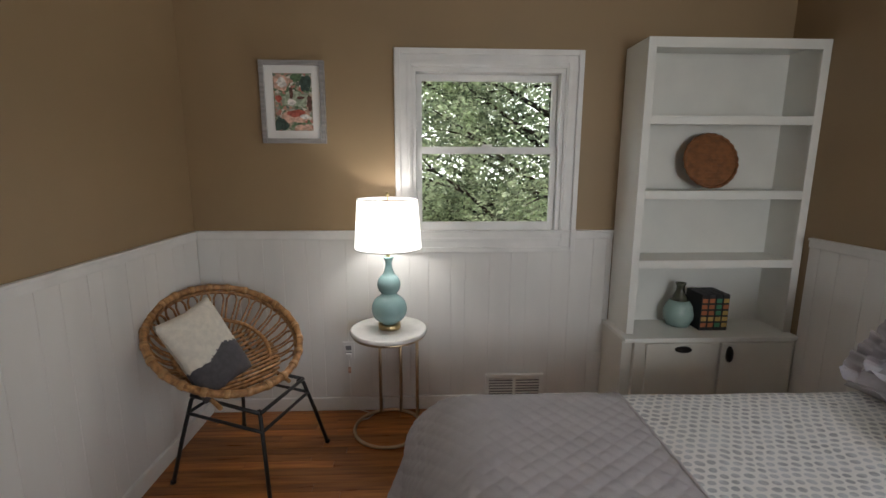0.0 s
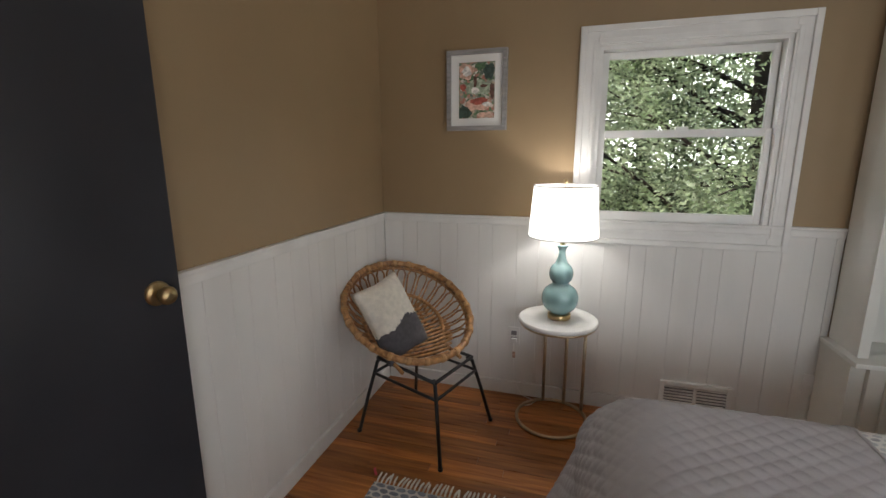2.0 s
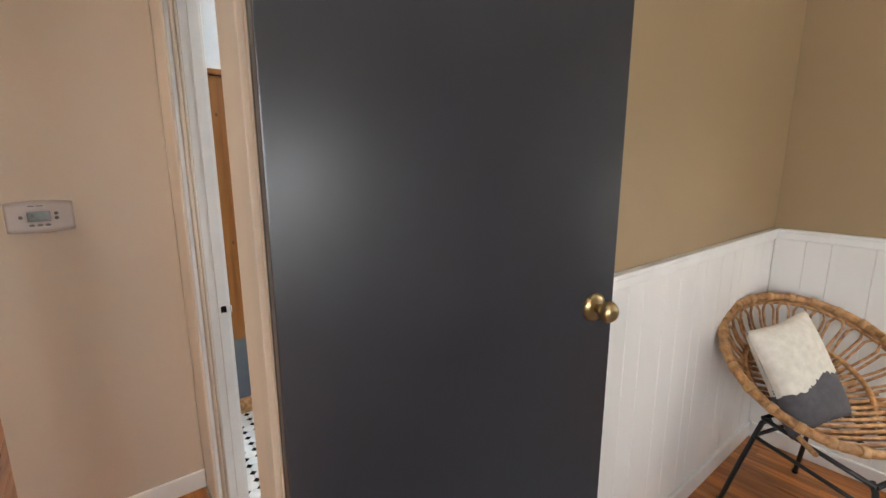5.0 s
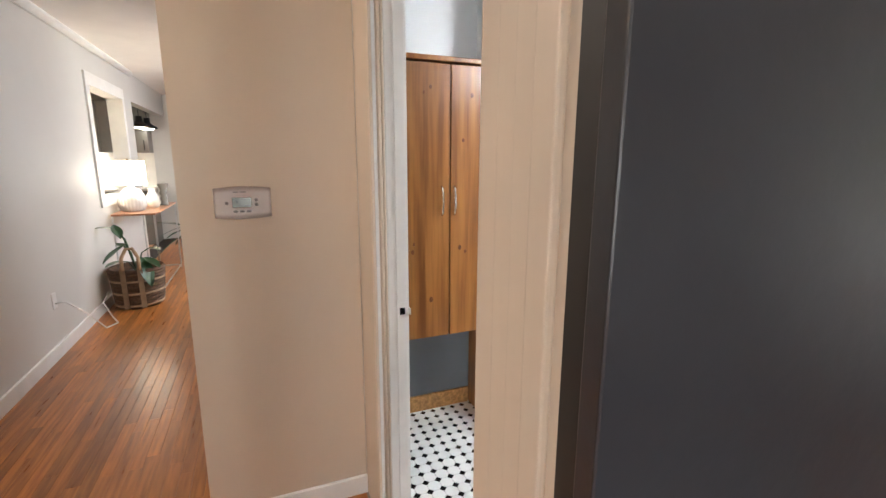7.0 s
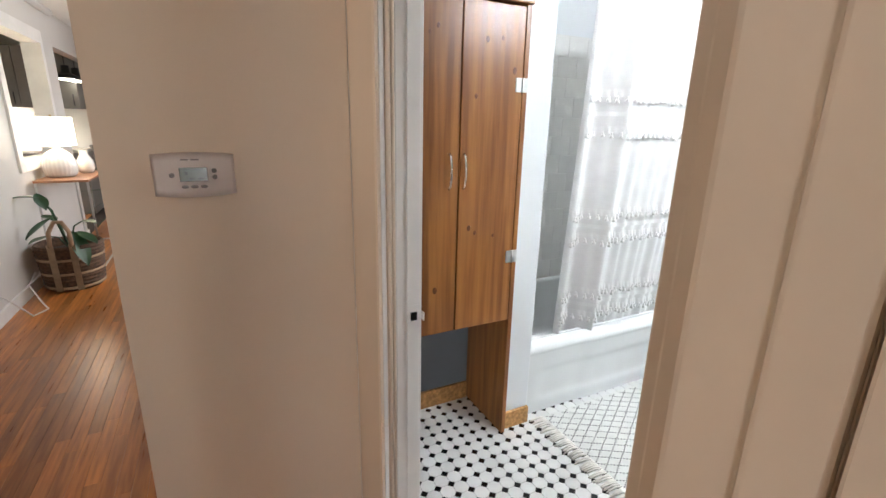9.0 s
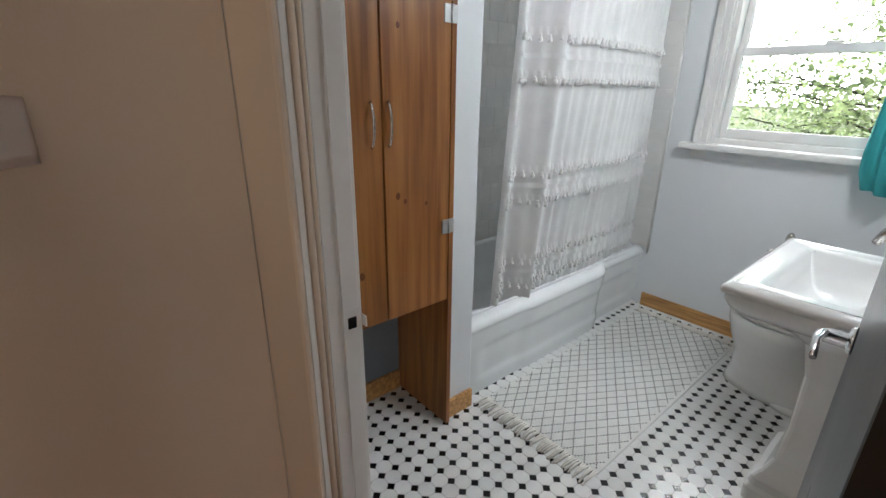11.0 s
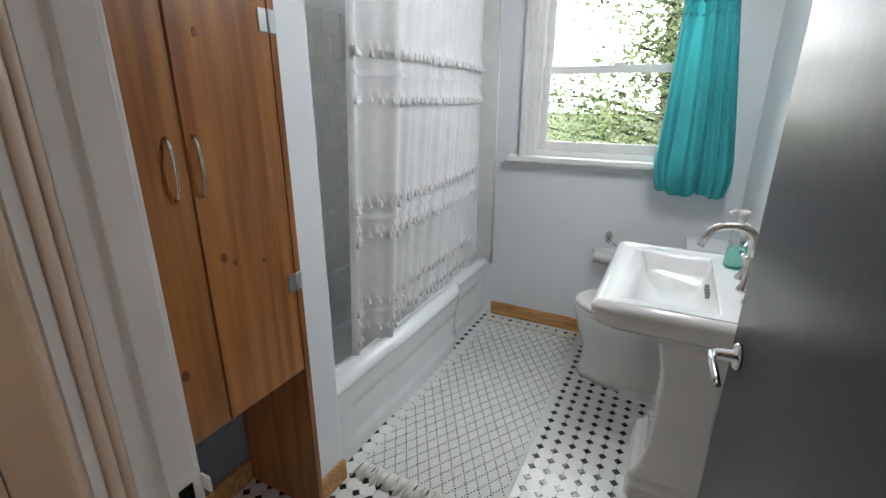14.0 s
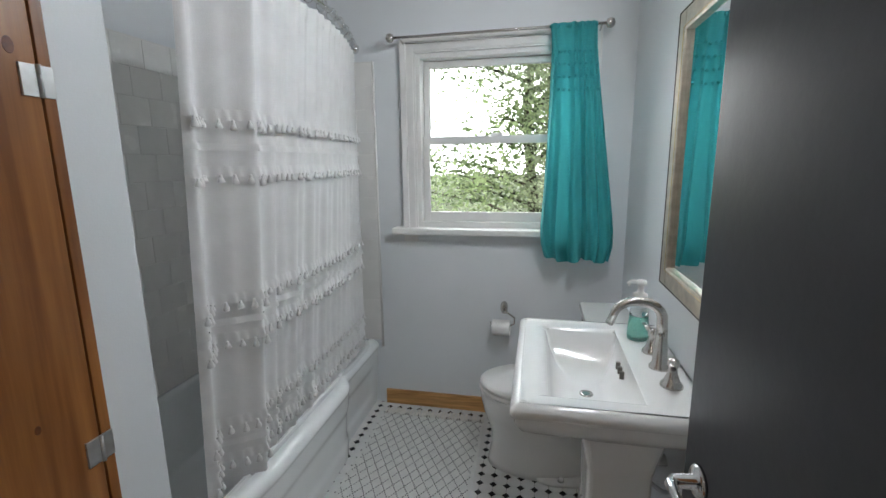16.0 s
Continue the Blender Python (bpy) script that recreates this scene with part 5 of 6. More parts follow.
# alcove wall tiles
wt = structure("wall_tile_backing", boxed((-2.42, -1.498, TUBZ), (-2.4105, YB - 0.0115, 1.95)), WALLGROUT, "pale tiled wall over the bathtub", "wall")
wt2 = structure("wall_tile_backing_north", boxed((-2.4105, YB - 0.0095, TUBZ), (-1.635, YB, 1.95)), WALLGROUT, "pale tiled alcove end wall", "wall")
TWD, THT = 0.152, 0.118
tile_me = mesh("tile", boxed((0, 0.0012, 0.0012), (0.006, TWD - 0.0012, THT - 0.0012), 0.0015), WALLTILE)
half_me = mesh("tile", boxed((0.0012, -0.006, 0.0012), (TWD - 0.0012, 0, THT - 0.0012), 0.0015), WALLTILE)
for r in range(13):
    for k in range(11):
        y = -1.50 + k * TWD - (TWD / 2 if r % 2 else 0)
        if y < -1.499 or y + TWD > YB - 0.008:
            continue
        o = new("tile", tile_me)
        o.parent, o.location = wt, (-2.415, y, TUBZ + 0.01 + r * THT)
    for k in range(5):
        x = -1.638 - (k + 1) * TWD
        o = new("tile", half_me)
        o.parent, o.location = wt2, (x, YB - 0.005, TUBZ + 0.01 + r * THT)
part("edge_trim", tube([(-1.632, YB - 0.008, 0.36), (-1.632, YB - 0.008, 1.95)], 0.007, 8), WALLTILE, wt2)

# curved shower rod, rings, curtain
RODZ = 2.02


def rod_x(y):
    q = (y - TY0) / (TY1 - TY0)
    return -1.735 + 0.16 * math.sin(math.pi * min(1, max(0, q)))


sr = thing("shower_rod", (-1.7, -0.7, RODZ), "curved chrome shower curtain rod", "rod")
part("bar", tube([(rod_x(y), y, RODZ) for y in np.linspace(TY0 + 0.002, TY1 - 0.002, 40)], 0.0125, 10), CHROME, sr)
part("wall_flange", move(lathe((0, 0, 0), [(0.03, 0), (0.028, 0.012), (0.015, 0.02)], 20), pose(rod_x(TY1), TY1 - 0.001, RODZ, 90, 0, 0)), CHROME, sr)
for i in range(12):
    y = -1.24 + 1.18 * i / 11
    part("ring", tube([(rod_x(y) + 0.022 * math.cos(a), y + 0.003 * math.sin(3 * a), RODZ - 0.008 + 0.024 * math.sin(a)) for a in (2 * math.pi * k / 16 for k in range(16))], 0.0018, 5, True), CHROME, sr)

CY0, CY1, CZ0, CZ1 = -1.27, 0.015, 0.335, 1.975
sc = thing("shower_curtain", (-1.72, -0.65, CZ0), "white cotton shower curtain with rows of tassels", "curtain")


def drape(y, z):
    """Where the shower curtain hangs: soft folds that grow towards the hem, following the bowed rod."""
    q = (y - CY0) / (CY1 - CY0)
    h = 1 - (z - CZ0) / (CZ1 - CZ0)
    x = rod_x(y) * (1 - h) + (-1.712 + 0.010 * math.sin(math.pi * q)) * h
    amp = 0.006 + 0.006 * h
    x += amp * math.sin(y * 46 + 0.7 * math.sin(y * 13)) * (0.6 + 0.4 * math.sin(y * 7 + 1)) + 0.006 * math.sin(y * 95 + z)
    x += 0.052 * math.exp(-((y + 1.06) / 0.045) ** 2) * (0.8 + 0.2 * h) - 0.045 * math.exp(-((y + 1.16) / 0.045) ** 2) + 0.03 * math.exp(-((y + 1.25) / 0.03) ** 2)
    return x


def skew(y, z):
    h = 1 - (z - CZ0) / (CZ1 - CZ0)
    q = (y - CY0) / (CY1 - CY0)
    return y + (-0.035 * (1 - q) - 0.06 * q) * h


part("cloth", sheet(lambda u, v: (drape(CY0 + (CY1 - CY0) * u, CZ0 + (CZ1 - CZ0) * v), skew(CY0 + (CY1 - CY0) * u, CZ0 + (CZ1 - CZ0) * v), CZ0 + (CZ1 - CZ0) * v), 190, 40), CURTAIN, sc)
part("top_hem", sheet(lambda u, v: (drape(CY0 + (CY1 - CY0) * u, CZ1 - 0.04 * (1 - v)) + 0.003, CY0 + (CY1 - CY0) * u, CZ1 - 0.04 * (1 - v)), 190, 1), CURTAIN, sc)
tassel_me = mesh("tassel", lathe((0, 0, 0), [(0.002, 0), (0.006, -0.005), (0.0045, -0.010), (0.009, -0.022), (0.0125, -0.040), (0.008, -0.043)], 6), PAPER)
rnd = random.Random(8)
for zr in (1.555, 1.395, 1.01, 0.885, 0.60, 0.475):
    strip = part("ribbon", sheet(lambda u, v: (drape(CY0 + (CY1 - CY0) * u, zr) + 0.008 - 0.005 * v + 0.003 * math.sin(u * 420) * (1 - v), skew(CY0 + (CY1 - CY0) * u, zr), zr - 0.006 + 0.032 * v), 420, 2), CURTAIN, sc)
    for k in range(50):
        y = CY0 + (CY1 - CY0) * (k + 0.5) / 50
        o = new("tassel", tassel_me)
        o.parent = strip
        o.location = (drape(y, zr) + 0.012, skew(y, zr), zr + rnd.uniform(-0.004, 0.002))
        o.scale = (0.9, 0.9, 0.66 * rnd.uniform(0.8, 1.15))
for zr in (1.475, 0.947, 0.537):
    part("pleat", sheet(lambda u, v: (drape(CY0 + (CY1 - CY0) * u, zr) + 0.009 - 0.004 * v, skew(CY0 + (CY1 - CY0) * u, zr), zr - 0.010 + 0.020 * v), 190, 1), CURTAIN, sc)

# toilet
tl = thing("toilet", (-0.7, -0.34, 0), "white porcelain toilet with closed lid", "toilet")
TYC = -0.335


def egg(cx, lx0, lx1, w, z):
    """An egg-shaped outline, blunt towards the tank."""
    pts = []
    for k in range(40):
        a = 2 * math.pi * k / 40
        c, s = math.cos(a), math.sin(a)
        pts.append((cx - (lx0 if c > 0 else lx1) * c, TYC + w * s, z))
    return pts


def loft(rings):
    bm = bmesh.new()
    rs = [[bm.verts.new(p) for p in r] for r in rings]
    n = len(rs[0])
    for a, b in zip(rs, rs[1:]):
        for k in range(n):
            bm.faces.new((a[k], a[(k + 1) % n], b[(k + 1) % n], b[k])).smooth = True
    bm.faces.new(rs[0][::-1])
    bm.faces.new(rs[-1])
    return bm


part("bowl", loft([egg(-0.69, 0.275, 0.21, 0.128, 0.0), egg(-0.69, 0.270, 0.21, 0.124, 0.03), egg(-0.69, 0.255, 0.20, 0.112, 0.10), egg(-0.70, 0.250, 0.20, 0.114, 0.18),
                   egg(-0.745, 0.235, 0.23, 0.150, 0.26), egg(-0.765, 0.232, 0.24, 0.176, 0.33), egg(-0.77, 0.232, 0.24, 0.180, 0.372), egg(-0.77, 0.226, 0.24, 0.174, 0.383)]), PORC, tl)
part("seat", loft([egg(-0.77, 0.228, 0.22, 0.176, 0.387), egg(-0.77, 0.236, 0.225, 0.184, 0.393), egg(-0.77, 0.236, 0.225, 0.184, 0.400), egg(-0.77, 0.226, 0.22, 0.174, 0.405)]), PLASTIC, tl)
part("lid", loft([egg(-0.77, 0.222, 0.22, 0.170, 0.410), egg(-0.77, 0.232, 0.225, 0.180, 0.414), egg(-0.77, 0.232, 0.225, 0.180, 0.422), egg(-0.77, 0.215, 0.215, 0.165, 0.431), egg(-0.77, 0.12, 0.12, 0.08, 0.435)]), PLASTIC, tl)
part("tank", boxed((-0.535, TYC - 0.225, 0.36), (-0.340, TYC + 0.225, 0.715), 0.02), PORC, tl)
part("tank_lid", boxed((-0.548, TYC - 0.235, 0.716), (-0.334, TYC + 0.235, 0.75), 0.016), PORC, tl)
part("bolt_cap", lathe((-0.625, TYC - 0.135, 0.025), [(0.014, 0), (0.013, 0.012), (0.006, 0.018)], 14), PORC, tl)
part("foot", loft([egg(-0.66, 0.13, 0.28, 0.15, 0.0), egg(-0.66, 0.13, 0.28, 0.148, 0.018), egg(-0.66, 0.12, 0.27, 0.12, 0.028)]), PORC, tl)

# pedestal sink
sk = thing("pedestal_sink", (-0.57, -0.89, 0), "white porcelain pedestal sink with square moulded basin", "sink")
SX, SXB, SY0, SY1, SZ = -0.815, -0.322, -1.255, -0.560, 0.815
bm = bmesh.new()


def ringbox(i, z):
    return [(SX + i, SY0 + i, z), (SXB, SY0 + i, z), (SXB, SY1 - i, z), (SX + i, SY1 - i, z)]


def put_rings(bm, rings):
    rs = [[bm.verts.new(p) for p in r] for r in rings]
    for a, b in zip(rs, rs[1:]):
        for k in range(len(a)):
            bm.faces.new((a[k], a[(k + 1) % len(a)], b[(k + 1) % len(a)], b[k]))
    return rs


rs = put_rings(bm, [ringbox(0.155, SZ - 0.155), ringbox(0.125, SZ - 0.135), ringbox(0.07, SZ - 0.115), ringbox(0.028, SZ - 0.085), ringbox(0.012, SZ - 0.055), ringbox(0.016, SZ - 0.042), ringbox(0.004, SZ - 0.036),
                    ringbox(0.0, SZ - 0.024), ringbox(0.004, SZ - 0.010), ringbox(0.018, SZ), ringbox(0.03, SZ + 0.001), ringbox(0.036, SZ - 0.004)])
bm.faces.new(rs[0][::-1])
IN = [(SX + 0.075, SY0 + 0.085), (SXB - 0.155, SY0 + 0.085), (SXB - 0.155, SY1 - 0.085), (SX + 0.075, SY1 - 0.085)]
last = rs[-1]
inner = [bm.verts.new((x, y, SZ - 0.005)) for x, y in IN]
for k in range(4):
    bm.faces.new((last[k], last[(k + 1) % 4], inner[(k + 1) % 4], inner[k]))
cxm, cym = sum(p[0] for p in IN) / 4, sum(p[1] for p in IN) / 4
prev = inner
for sc_, dz in ((0.97, -0.012), (0.86, -0.06), (0.66, -0.105), (0.35, -0.125)):
    cur = [bm.verts.new((cxm + 0.02 + (x - cxm) * sc_, cym + (y - cym) * sc_, SZ - 0.005 + dz)) for x, y in IN]
    for k in range(4):
        bm.faces.new((prev[k], prev[(k + 1) % 4], cur[(k + 1) % 4], cur[k]))
    prev = cur
bm.faces.new(prev)
es = [e for e in bm.edges if abs(e.verts[0].co.z - e.verts[1].co.z) > 0.004 or e.verts[0] in inner and e.verts[1] in inner]
bmesh.ops.bevel(bm, geom=es, offset=0.010, segments=3, affect="EDGES", profile=0.5)
for f in bm.faces:
    f.smooth = True
basin = part("basin", bm, PORC, sk)
basin.modifiers.new("edges", "WEIGHTED_NORMAL")
for k in range(3):
    part("overflow_slot", boxed((SXB - 0.172, -0.925 + k * 0.035, SZ - 0.062), (SXB - 0.1585, -0.915 + k * 0.035, SZ - 0.038)), CABGREY, sk)
part("drain", lathe((cxm + 0.02, cym, SZ - 0.1305), [(0.022, 0), (0.021, 0.003), (0.012, 0.004)], 20), NICKEL, sk)


def sq(hx, hy, z, cx=-0.495, cy=-0.925):
    return [(cx - hx, cy - hy, z), (cx + hx, cy - hy, z), (cx + hx, cy + hy, z), (cx - hx, cy + hy, z)]


bm = bmesh.new()
rs = put_rings(bm, [sq(0.150, 0.180, 0.0), sq(0.150, 0.180, 0.055), sq(0.142, 0.172, 0.07), sq(0.140, 0.170, 0.10), sq(0.118, 0.150, 0.13), sq(0.100, 0.122, 0.17), sq(0.092, 0.108, 0.30), sq(0.094, 0.112, 0.50), sq(0.115, 0.14, 0.62), sq(0.16, 0.20, 0.675)])
bm.faces.new(rs[0][::-1])
bm.faces.new(rs[-1])
es = [e for e in bm.edges if abs(e.verts[0].co.z - e.verts[1].co.z) > 0.004]
bmesh.ops.bevel(bm, geom=es, offset=0.018, segments=3, affect="EDGES", profile=0.5)
part("pedestal", bm, PORC, sk)
FX, FY = -0.388, -0.945
fa = part("faucet_body", lathe((FX, FY, SZ - 0.004), [(0.030, 0), (0.029, 0.006), (0.022, 0.015), (0.019, 0.06), (0.0155, 0.10), (0.015, 0.12)], 24), NICKEL, sk)
arc = [(FX, FY, SZ + 0.10), (FX - 0.002, FY, SZ + 0.14)] + [(FX - 0.070 + 0.068 * math.cos(a), FY, SZ + 0.150 + 0.050 * math.sin(a)) for a in np.linspace(0.15, math.pi - 0.25, 10)] + [(FX - 0.150, FY, SZ + 0.125)]
part("spout", tube(arc, lambda i: 0.0155 - 0.0003 * i, 12), NICKEL, fa)
for dy in (-0.115, 0.115):
    h = part("tap", lathe((FX + 0.004, FY + dy, SZ - 0.004), [(0.030, 0), (0.029, 0.006), (0.020, 0.018), (0.013, 0.040), (0.011, 0.055), (0.016, 0.062), (0.015, 0.075), (0.006, 0.082)], 22), NICKEL, sk)
    part("tap_lever", tube([(FX + 0.002, FY + dy, SZ + 0.062), (FX - 0.006, FY + dy * 1.2, SZ + 0.068), (FX - 0.012, FY + dy * 1.5, SZ + 0.072)], lambda i: (0.008, 0.009, 0.007)[i], 10), NICKEL, h)
part("supply_pipe", tube([(-0.40, -0.98, 0.62), (-0.40, -0.98, 0.45), (-0.36, -0.98, 0.42), (-0.33, -0.98, 0.42)], 0.008, 8), STEEL, sk)
part("trap", tube([(-0.42, -0.89, 0.62), (-0.42, -0.89, 0.50), (-0.39, -0.89, 0.46), (-0.33, -0.89, 0.47)], 0.018, 10), PORC, sk)
so = thing("soap_dispenser", (-0.405, -0.715, SZ), "clear pump bottle of green foaming soap on the sink", "soap dispenser")
part("soap", lathe((-0.405, -0.715, SZ - 0.003), [(0.034, 0), (0.036, 0.01), (0.034, 0.05), (0.031, 0.085)], 24), SOAP, so)
part("bottle", lathe((-0.405, -0.715, SZ + 0.083), [(0.031, 0), (0.029, 0.03), (0.026, 0.05), (0.022, 0.058)], 24), CLEAR, so)
part("pump", lathe((-0.405, -0.715, SZ + 0.142), [(0.024, 0), (0.024, 0.016), (0.011, 0.020), (0.010, 0.045), (0.018, 0.050), (0.018, 0.062), (0.008, 0.066)], 20), PLASTIC, so)
part("nozzle", tube([(-0.405, -0.715, SZ + 0.198), (-0.435, -0.715, SZ + 0.200), (-0.448, -0.715, SZ + 0.190)], 0.008, 8), PLASTIC, so)

# mirror with bevelled frame
mi = thing("mirror", (-0.33, -0.97, 1.03), "wall mirror in a champagne silver frame", "mirror")
MY0, MY1, MZ0, MZ1 = -1.28, -0.745, 1.028, 1.85
part("glass", boxed((-0.342, MY0 + 0.05, MZ0 + 0.05), (-0.338, MY1 - 0.05, MZ1 - 0.05)), MIRROR, mi)
for a, b in (((MY0, MZ0), (MY0 + 0.06, MZ1)), ((MY1 - 0.06, MZ0), (MY1, MZ1)), ((MY0 + 0.06, MZ1 - 0.06), (MY1 - 0.06, MZ1)), ((MY0 + 0.06, MZ0), (MY1 - 0.06, MZ0 + 0.06))):
    bar = part("frame_bar", boxed((-0.356, a[0], a[1]), (-0.3205, b[0], b[1]), 0.006), SILVERFR, mi)
for o, mt, nm in ((0.0, DARKFR, "outer_edge"), (0.048, BRASS, "inner_bead")):
    bm = tube([(-0.352, MY0 + o, MZ0 + o), (-0.352, MY1 - o, MZ0 + o), (-0.352, MY1 - o, MZ1 - o), (-0.352, MY0 + o, MZ1 - o)], 0.006, 6, True)
    part(nm, bm, mt, mi)
vl = thing("vanity_light", (-0.36, -0.98, 2.1), "frosted glass vanity light bar over the mirror, lit", "lamp")
part("bar", boxed((-0.345, -1.25, 2.07), (-0.3205, -0.72, 2.15), 0.005), NICKEL, vl)
for y in (-1.16, -0.985, -0.81):
    part("globe", lathe((-0.42, y, 2.05), [(0.03, 0), (0.05, 0.03), (0.055, 0.06), (0.04, 0.10), (0.02, 0.11)], 20), BULB, vl)
    part("arm", tube([(-0.345, y, 2.11), (-0.40, y, 2.12)], 0.008, 8), NICKEL, vl)

# toilet paper
tp = thing("toilet_paper_holder", (-0.93, YB, 0.58), "brushed nickel toilet paper holder with a roll", "holder")
part("rose", move(lathe((0, 0, 0), [(0.026, 0), (0.022, 0.010), (0.012, 0.016)], 20), pose(-0.925, YB, 0.635, 90, 0, 0) @ Matrix.Diagonal((0.8, 1.4, 1, 1))), NICKEL, tp)
part("arm", tube([(-0.925, YB - 0.012, 0.63), (-0.925, YB - 0.055, 0.628), (-0.90, YB - 0.06, 0.625), (-0.865, YB - 0.06, 0.60), (-0.865, YB - 0.06, 0.565), (-0.885, YB - 0.06, 0.555), (-0.99, YB - 0.06, 0.555), (-0.992, YB - 0.06, 0.57)], 0.005, 8), NICKEL, tp)
rl = solid("toilet_roll", move(lathe((0, 0, 0), [(0.018, 0), (0.042, 0), (0.043, 0.002), (0.043, 0.093), (0.042, 0.095), (0.018, 0.095)], 28), pose(-0.983, YB - 0.06, 0.540, 0, 90, 0)), PAPER, "part-used white toilet paper roll", "toilet paper")

# teal window curtain on a nickel rod
wr = thing("curtain_rod", (-1.0, 0.02, 2.03), "brushed nickel curtain rod with ball ends", "curtain rod")
RY, RZ2 = -0.020, 2.032
part("bar", tube([(-1.485, RY, RZ2), (-0.475, RY, RZ2)], 0.007, 10), NICKEL, wr)
for x in (-1.50, -0.46):
    part("finial", lathe((x, RY, RZ2 - 0.022), [(0.004, 0), (0.016, 0.006), (0.022, 0.022), (0.016, 0.038), (0.004, 0.044)], 20), NICKEL, wr)
for x in (-1.455, -0.495):
    part("bracket", tube([(x, RY, RZ2), (x, YB - 0.02, RZ2 - 0.012)], 0.005, 8), NICKEL, wr)
tc_ = thing("window_curtain", (-0.6, RY, 0.9), "teal cotton window curtain gathered to one side", "curtain")
CB, CT = 0.935, RZ2 + 0.012


def teal(u, v):
    z = CT - (CT - CB) * v
    k = min(1, max(0, (v - 0.10) / 0.75))
    half = 0.102 + 0.068 * k ** 1.1 - 0.018 * max(0, (v - 0.93) / 0.07)
    xc = -0.618 + 0.054 * v
    w = 2 * u - 1
    x = xc + w * half + 0.006 * math.sin(u * 31 + v * 4) * k
    f = 0.012 + 0.022 * k
    y = RY - 0.010 - 0.020 * v + f * math.sin(u * 38 + 2.2 * math.sin(u * 7 + 0.6) + 0.9 * v) * (0.65 + 0.35 * math.sin(u * 11 + 2)) + 0.014 * k * math.sin(u * 13 + 2.5 * v)
    y -= 0.030 * max(0, v - 0.72) * (1 - w * w)
    if v > 0.88:
        y += 0.30 * (v - 0.88) * (0.5 + 0.5 * math.sin(u * 21 + 1))
    return (x, y, z + 0.012 * math.sin(u * 12 + 0.5) * v)


part("cloth", sheet(teal, 120, 60), TEALC, tc_)
part("rod_pocket", sheet(lambda u, v: (-0.618 + (2 * u - 1) * 0.104, RY + 0.012 * math.cos(math.pi * 2 * v) + 0.003 * math.sin(u * 70), RZ2 + 0.012 * math.sin(math.pi * 2 * v)), 90, 12), TEALC, tc_)
pom = mesh("pompom", lathe((0, 0, 0), [(0.002, -0.007), (0.006, -0.004), (0.0075, 0), (0.006, 0.004), (0.002, 0.007)], 8), TEALC)
for k, v in enumerate((0.115, 0.165, 0.215, 0.265)):
    row = part("gather_band", sheet(lambda u, q: (teal(u, v)[0], teal(u, v)[1] - 0.006, teal(u, v)[2] - 0.004 + 0.008 * q), 100, 1), TEALC, tc_)
    for i in range(9):
        x, y, z = teal((i + 0.5) / 9, v)
        o = new("pompom", pom)
        o.parent, o.location = row, (x, y - 0.016, z)

# bath rug
br = thing("bath_rug", (-1.3, -0.7, 0), "off-white flat woven bath rug with dotted diamonds and fringe", "rug")
RX0, RX1, RYA, RYB = -1.592, -1.015, -1.415, -0.055
part("weave", boxed((RX0, RYA, 0.002), (RX1, RYB, 0.011), 0.003), BATHRUG, br)
bm = bmesh.new()
step = 0.0115
for dgn in (1, -1):
    for k in range(-50, 70):
        c0 = k * 0.052
        n = int((RYB - RYA) / step)
        for i in range(n):
            y = RYA + 0.01 + i * step
            x = RX0 + c0 + dgn * (y - RYA) * 0.62
            if RX0 + 0.012 < x < RX1 - 0.012:
                put_box(bm, (x - 0.0022, y - 0.0032, 0.0105), (x + 0.0022, y + 0.0032, 0.0122))
part("stitch_pattern", bm, RUGDOT, br, "charcoal dotted stitching", normals=False)
br.children[-1]["kind"] = "stuff"
fringe(br, RX0, RX1, RYA + 0.004, -1, 58, 0.085, FRINGE, 11)
fringe(br, RX0, RX1, RYB - 0.004, 1, 46, 0.080, FRINGE, 12)

# ---- outside ----


def foliage(name, centres, n, size, spread, mt, seed, parent, aspect=0.45):
    """Many small bent leaves scattered round branch points."""
    rng = np.random.default_rng(seed)
    verts, faces = [], []
    cs = np.array(centres)
    pick = cs[rng.integers(0, len(cs), n)] + rng.normal(0, spread, (n, 3))
    for c in pick:
        if c[1] < 0.8:
            continue
        d = rng.normal(size=3)
        d[2] *= 0.5
        d /= np.linalg.norm(d)
        s = np.cross(d, rng.normal(size=3))
        s /= np.linalg.norm(s)
        L = size * rng.uniform(0.6, 1.3)
        i = len(verts)
        verts += [tuple(c), tuple(c + d * L * 0.5 + s * L * aspect * 0.5), tuple(c + d * L + np.array((0, 0, -0.12 * L))), tuple(c + d * L * 0.5 - s * L * aspect * 0.5)]
        faces.append((i, i + 1, i + 2, i + 3))
    me = bpy.data.meshes.new(name)
    me.from_pydata(verts, [], faces)
    me.materials.append(mt)
    ob = new(name, me)
    ob.parent = parent
    ob.matrix_parent_inverse = parent.matrix_basis.inverted()
    return ob


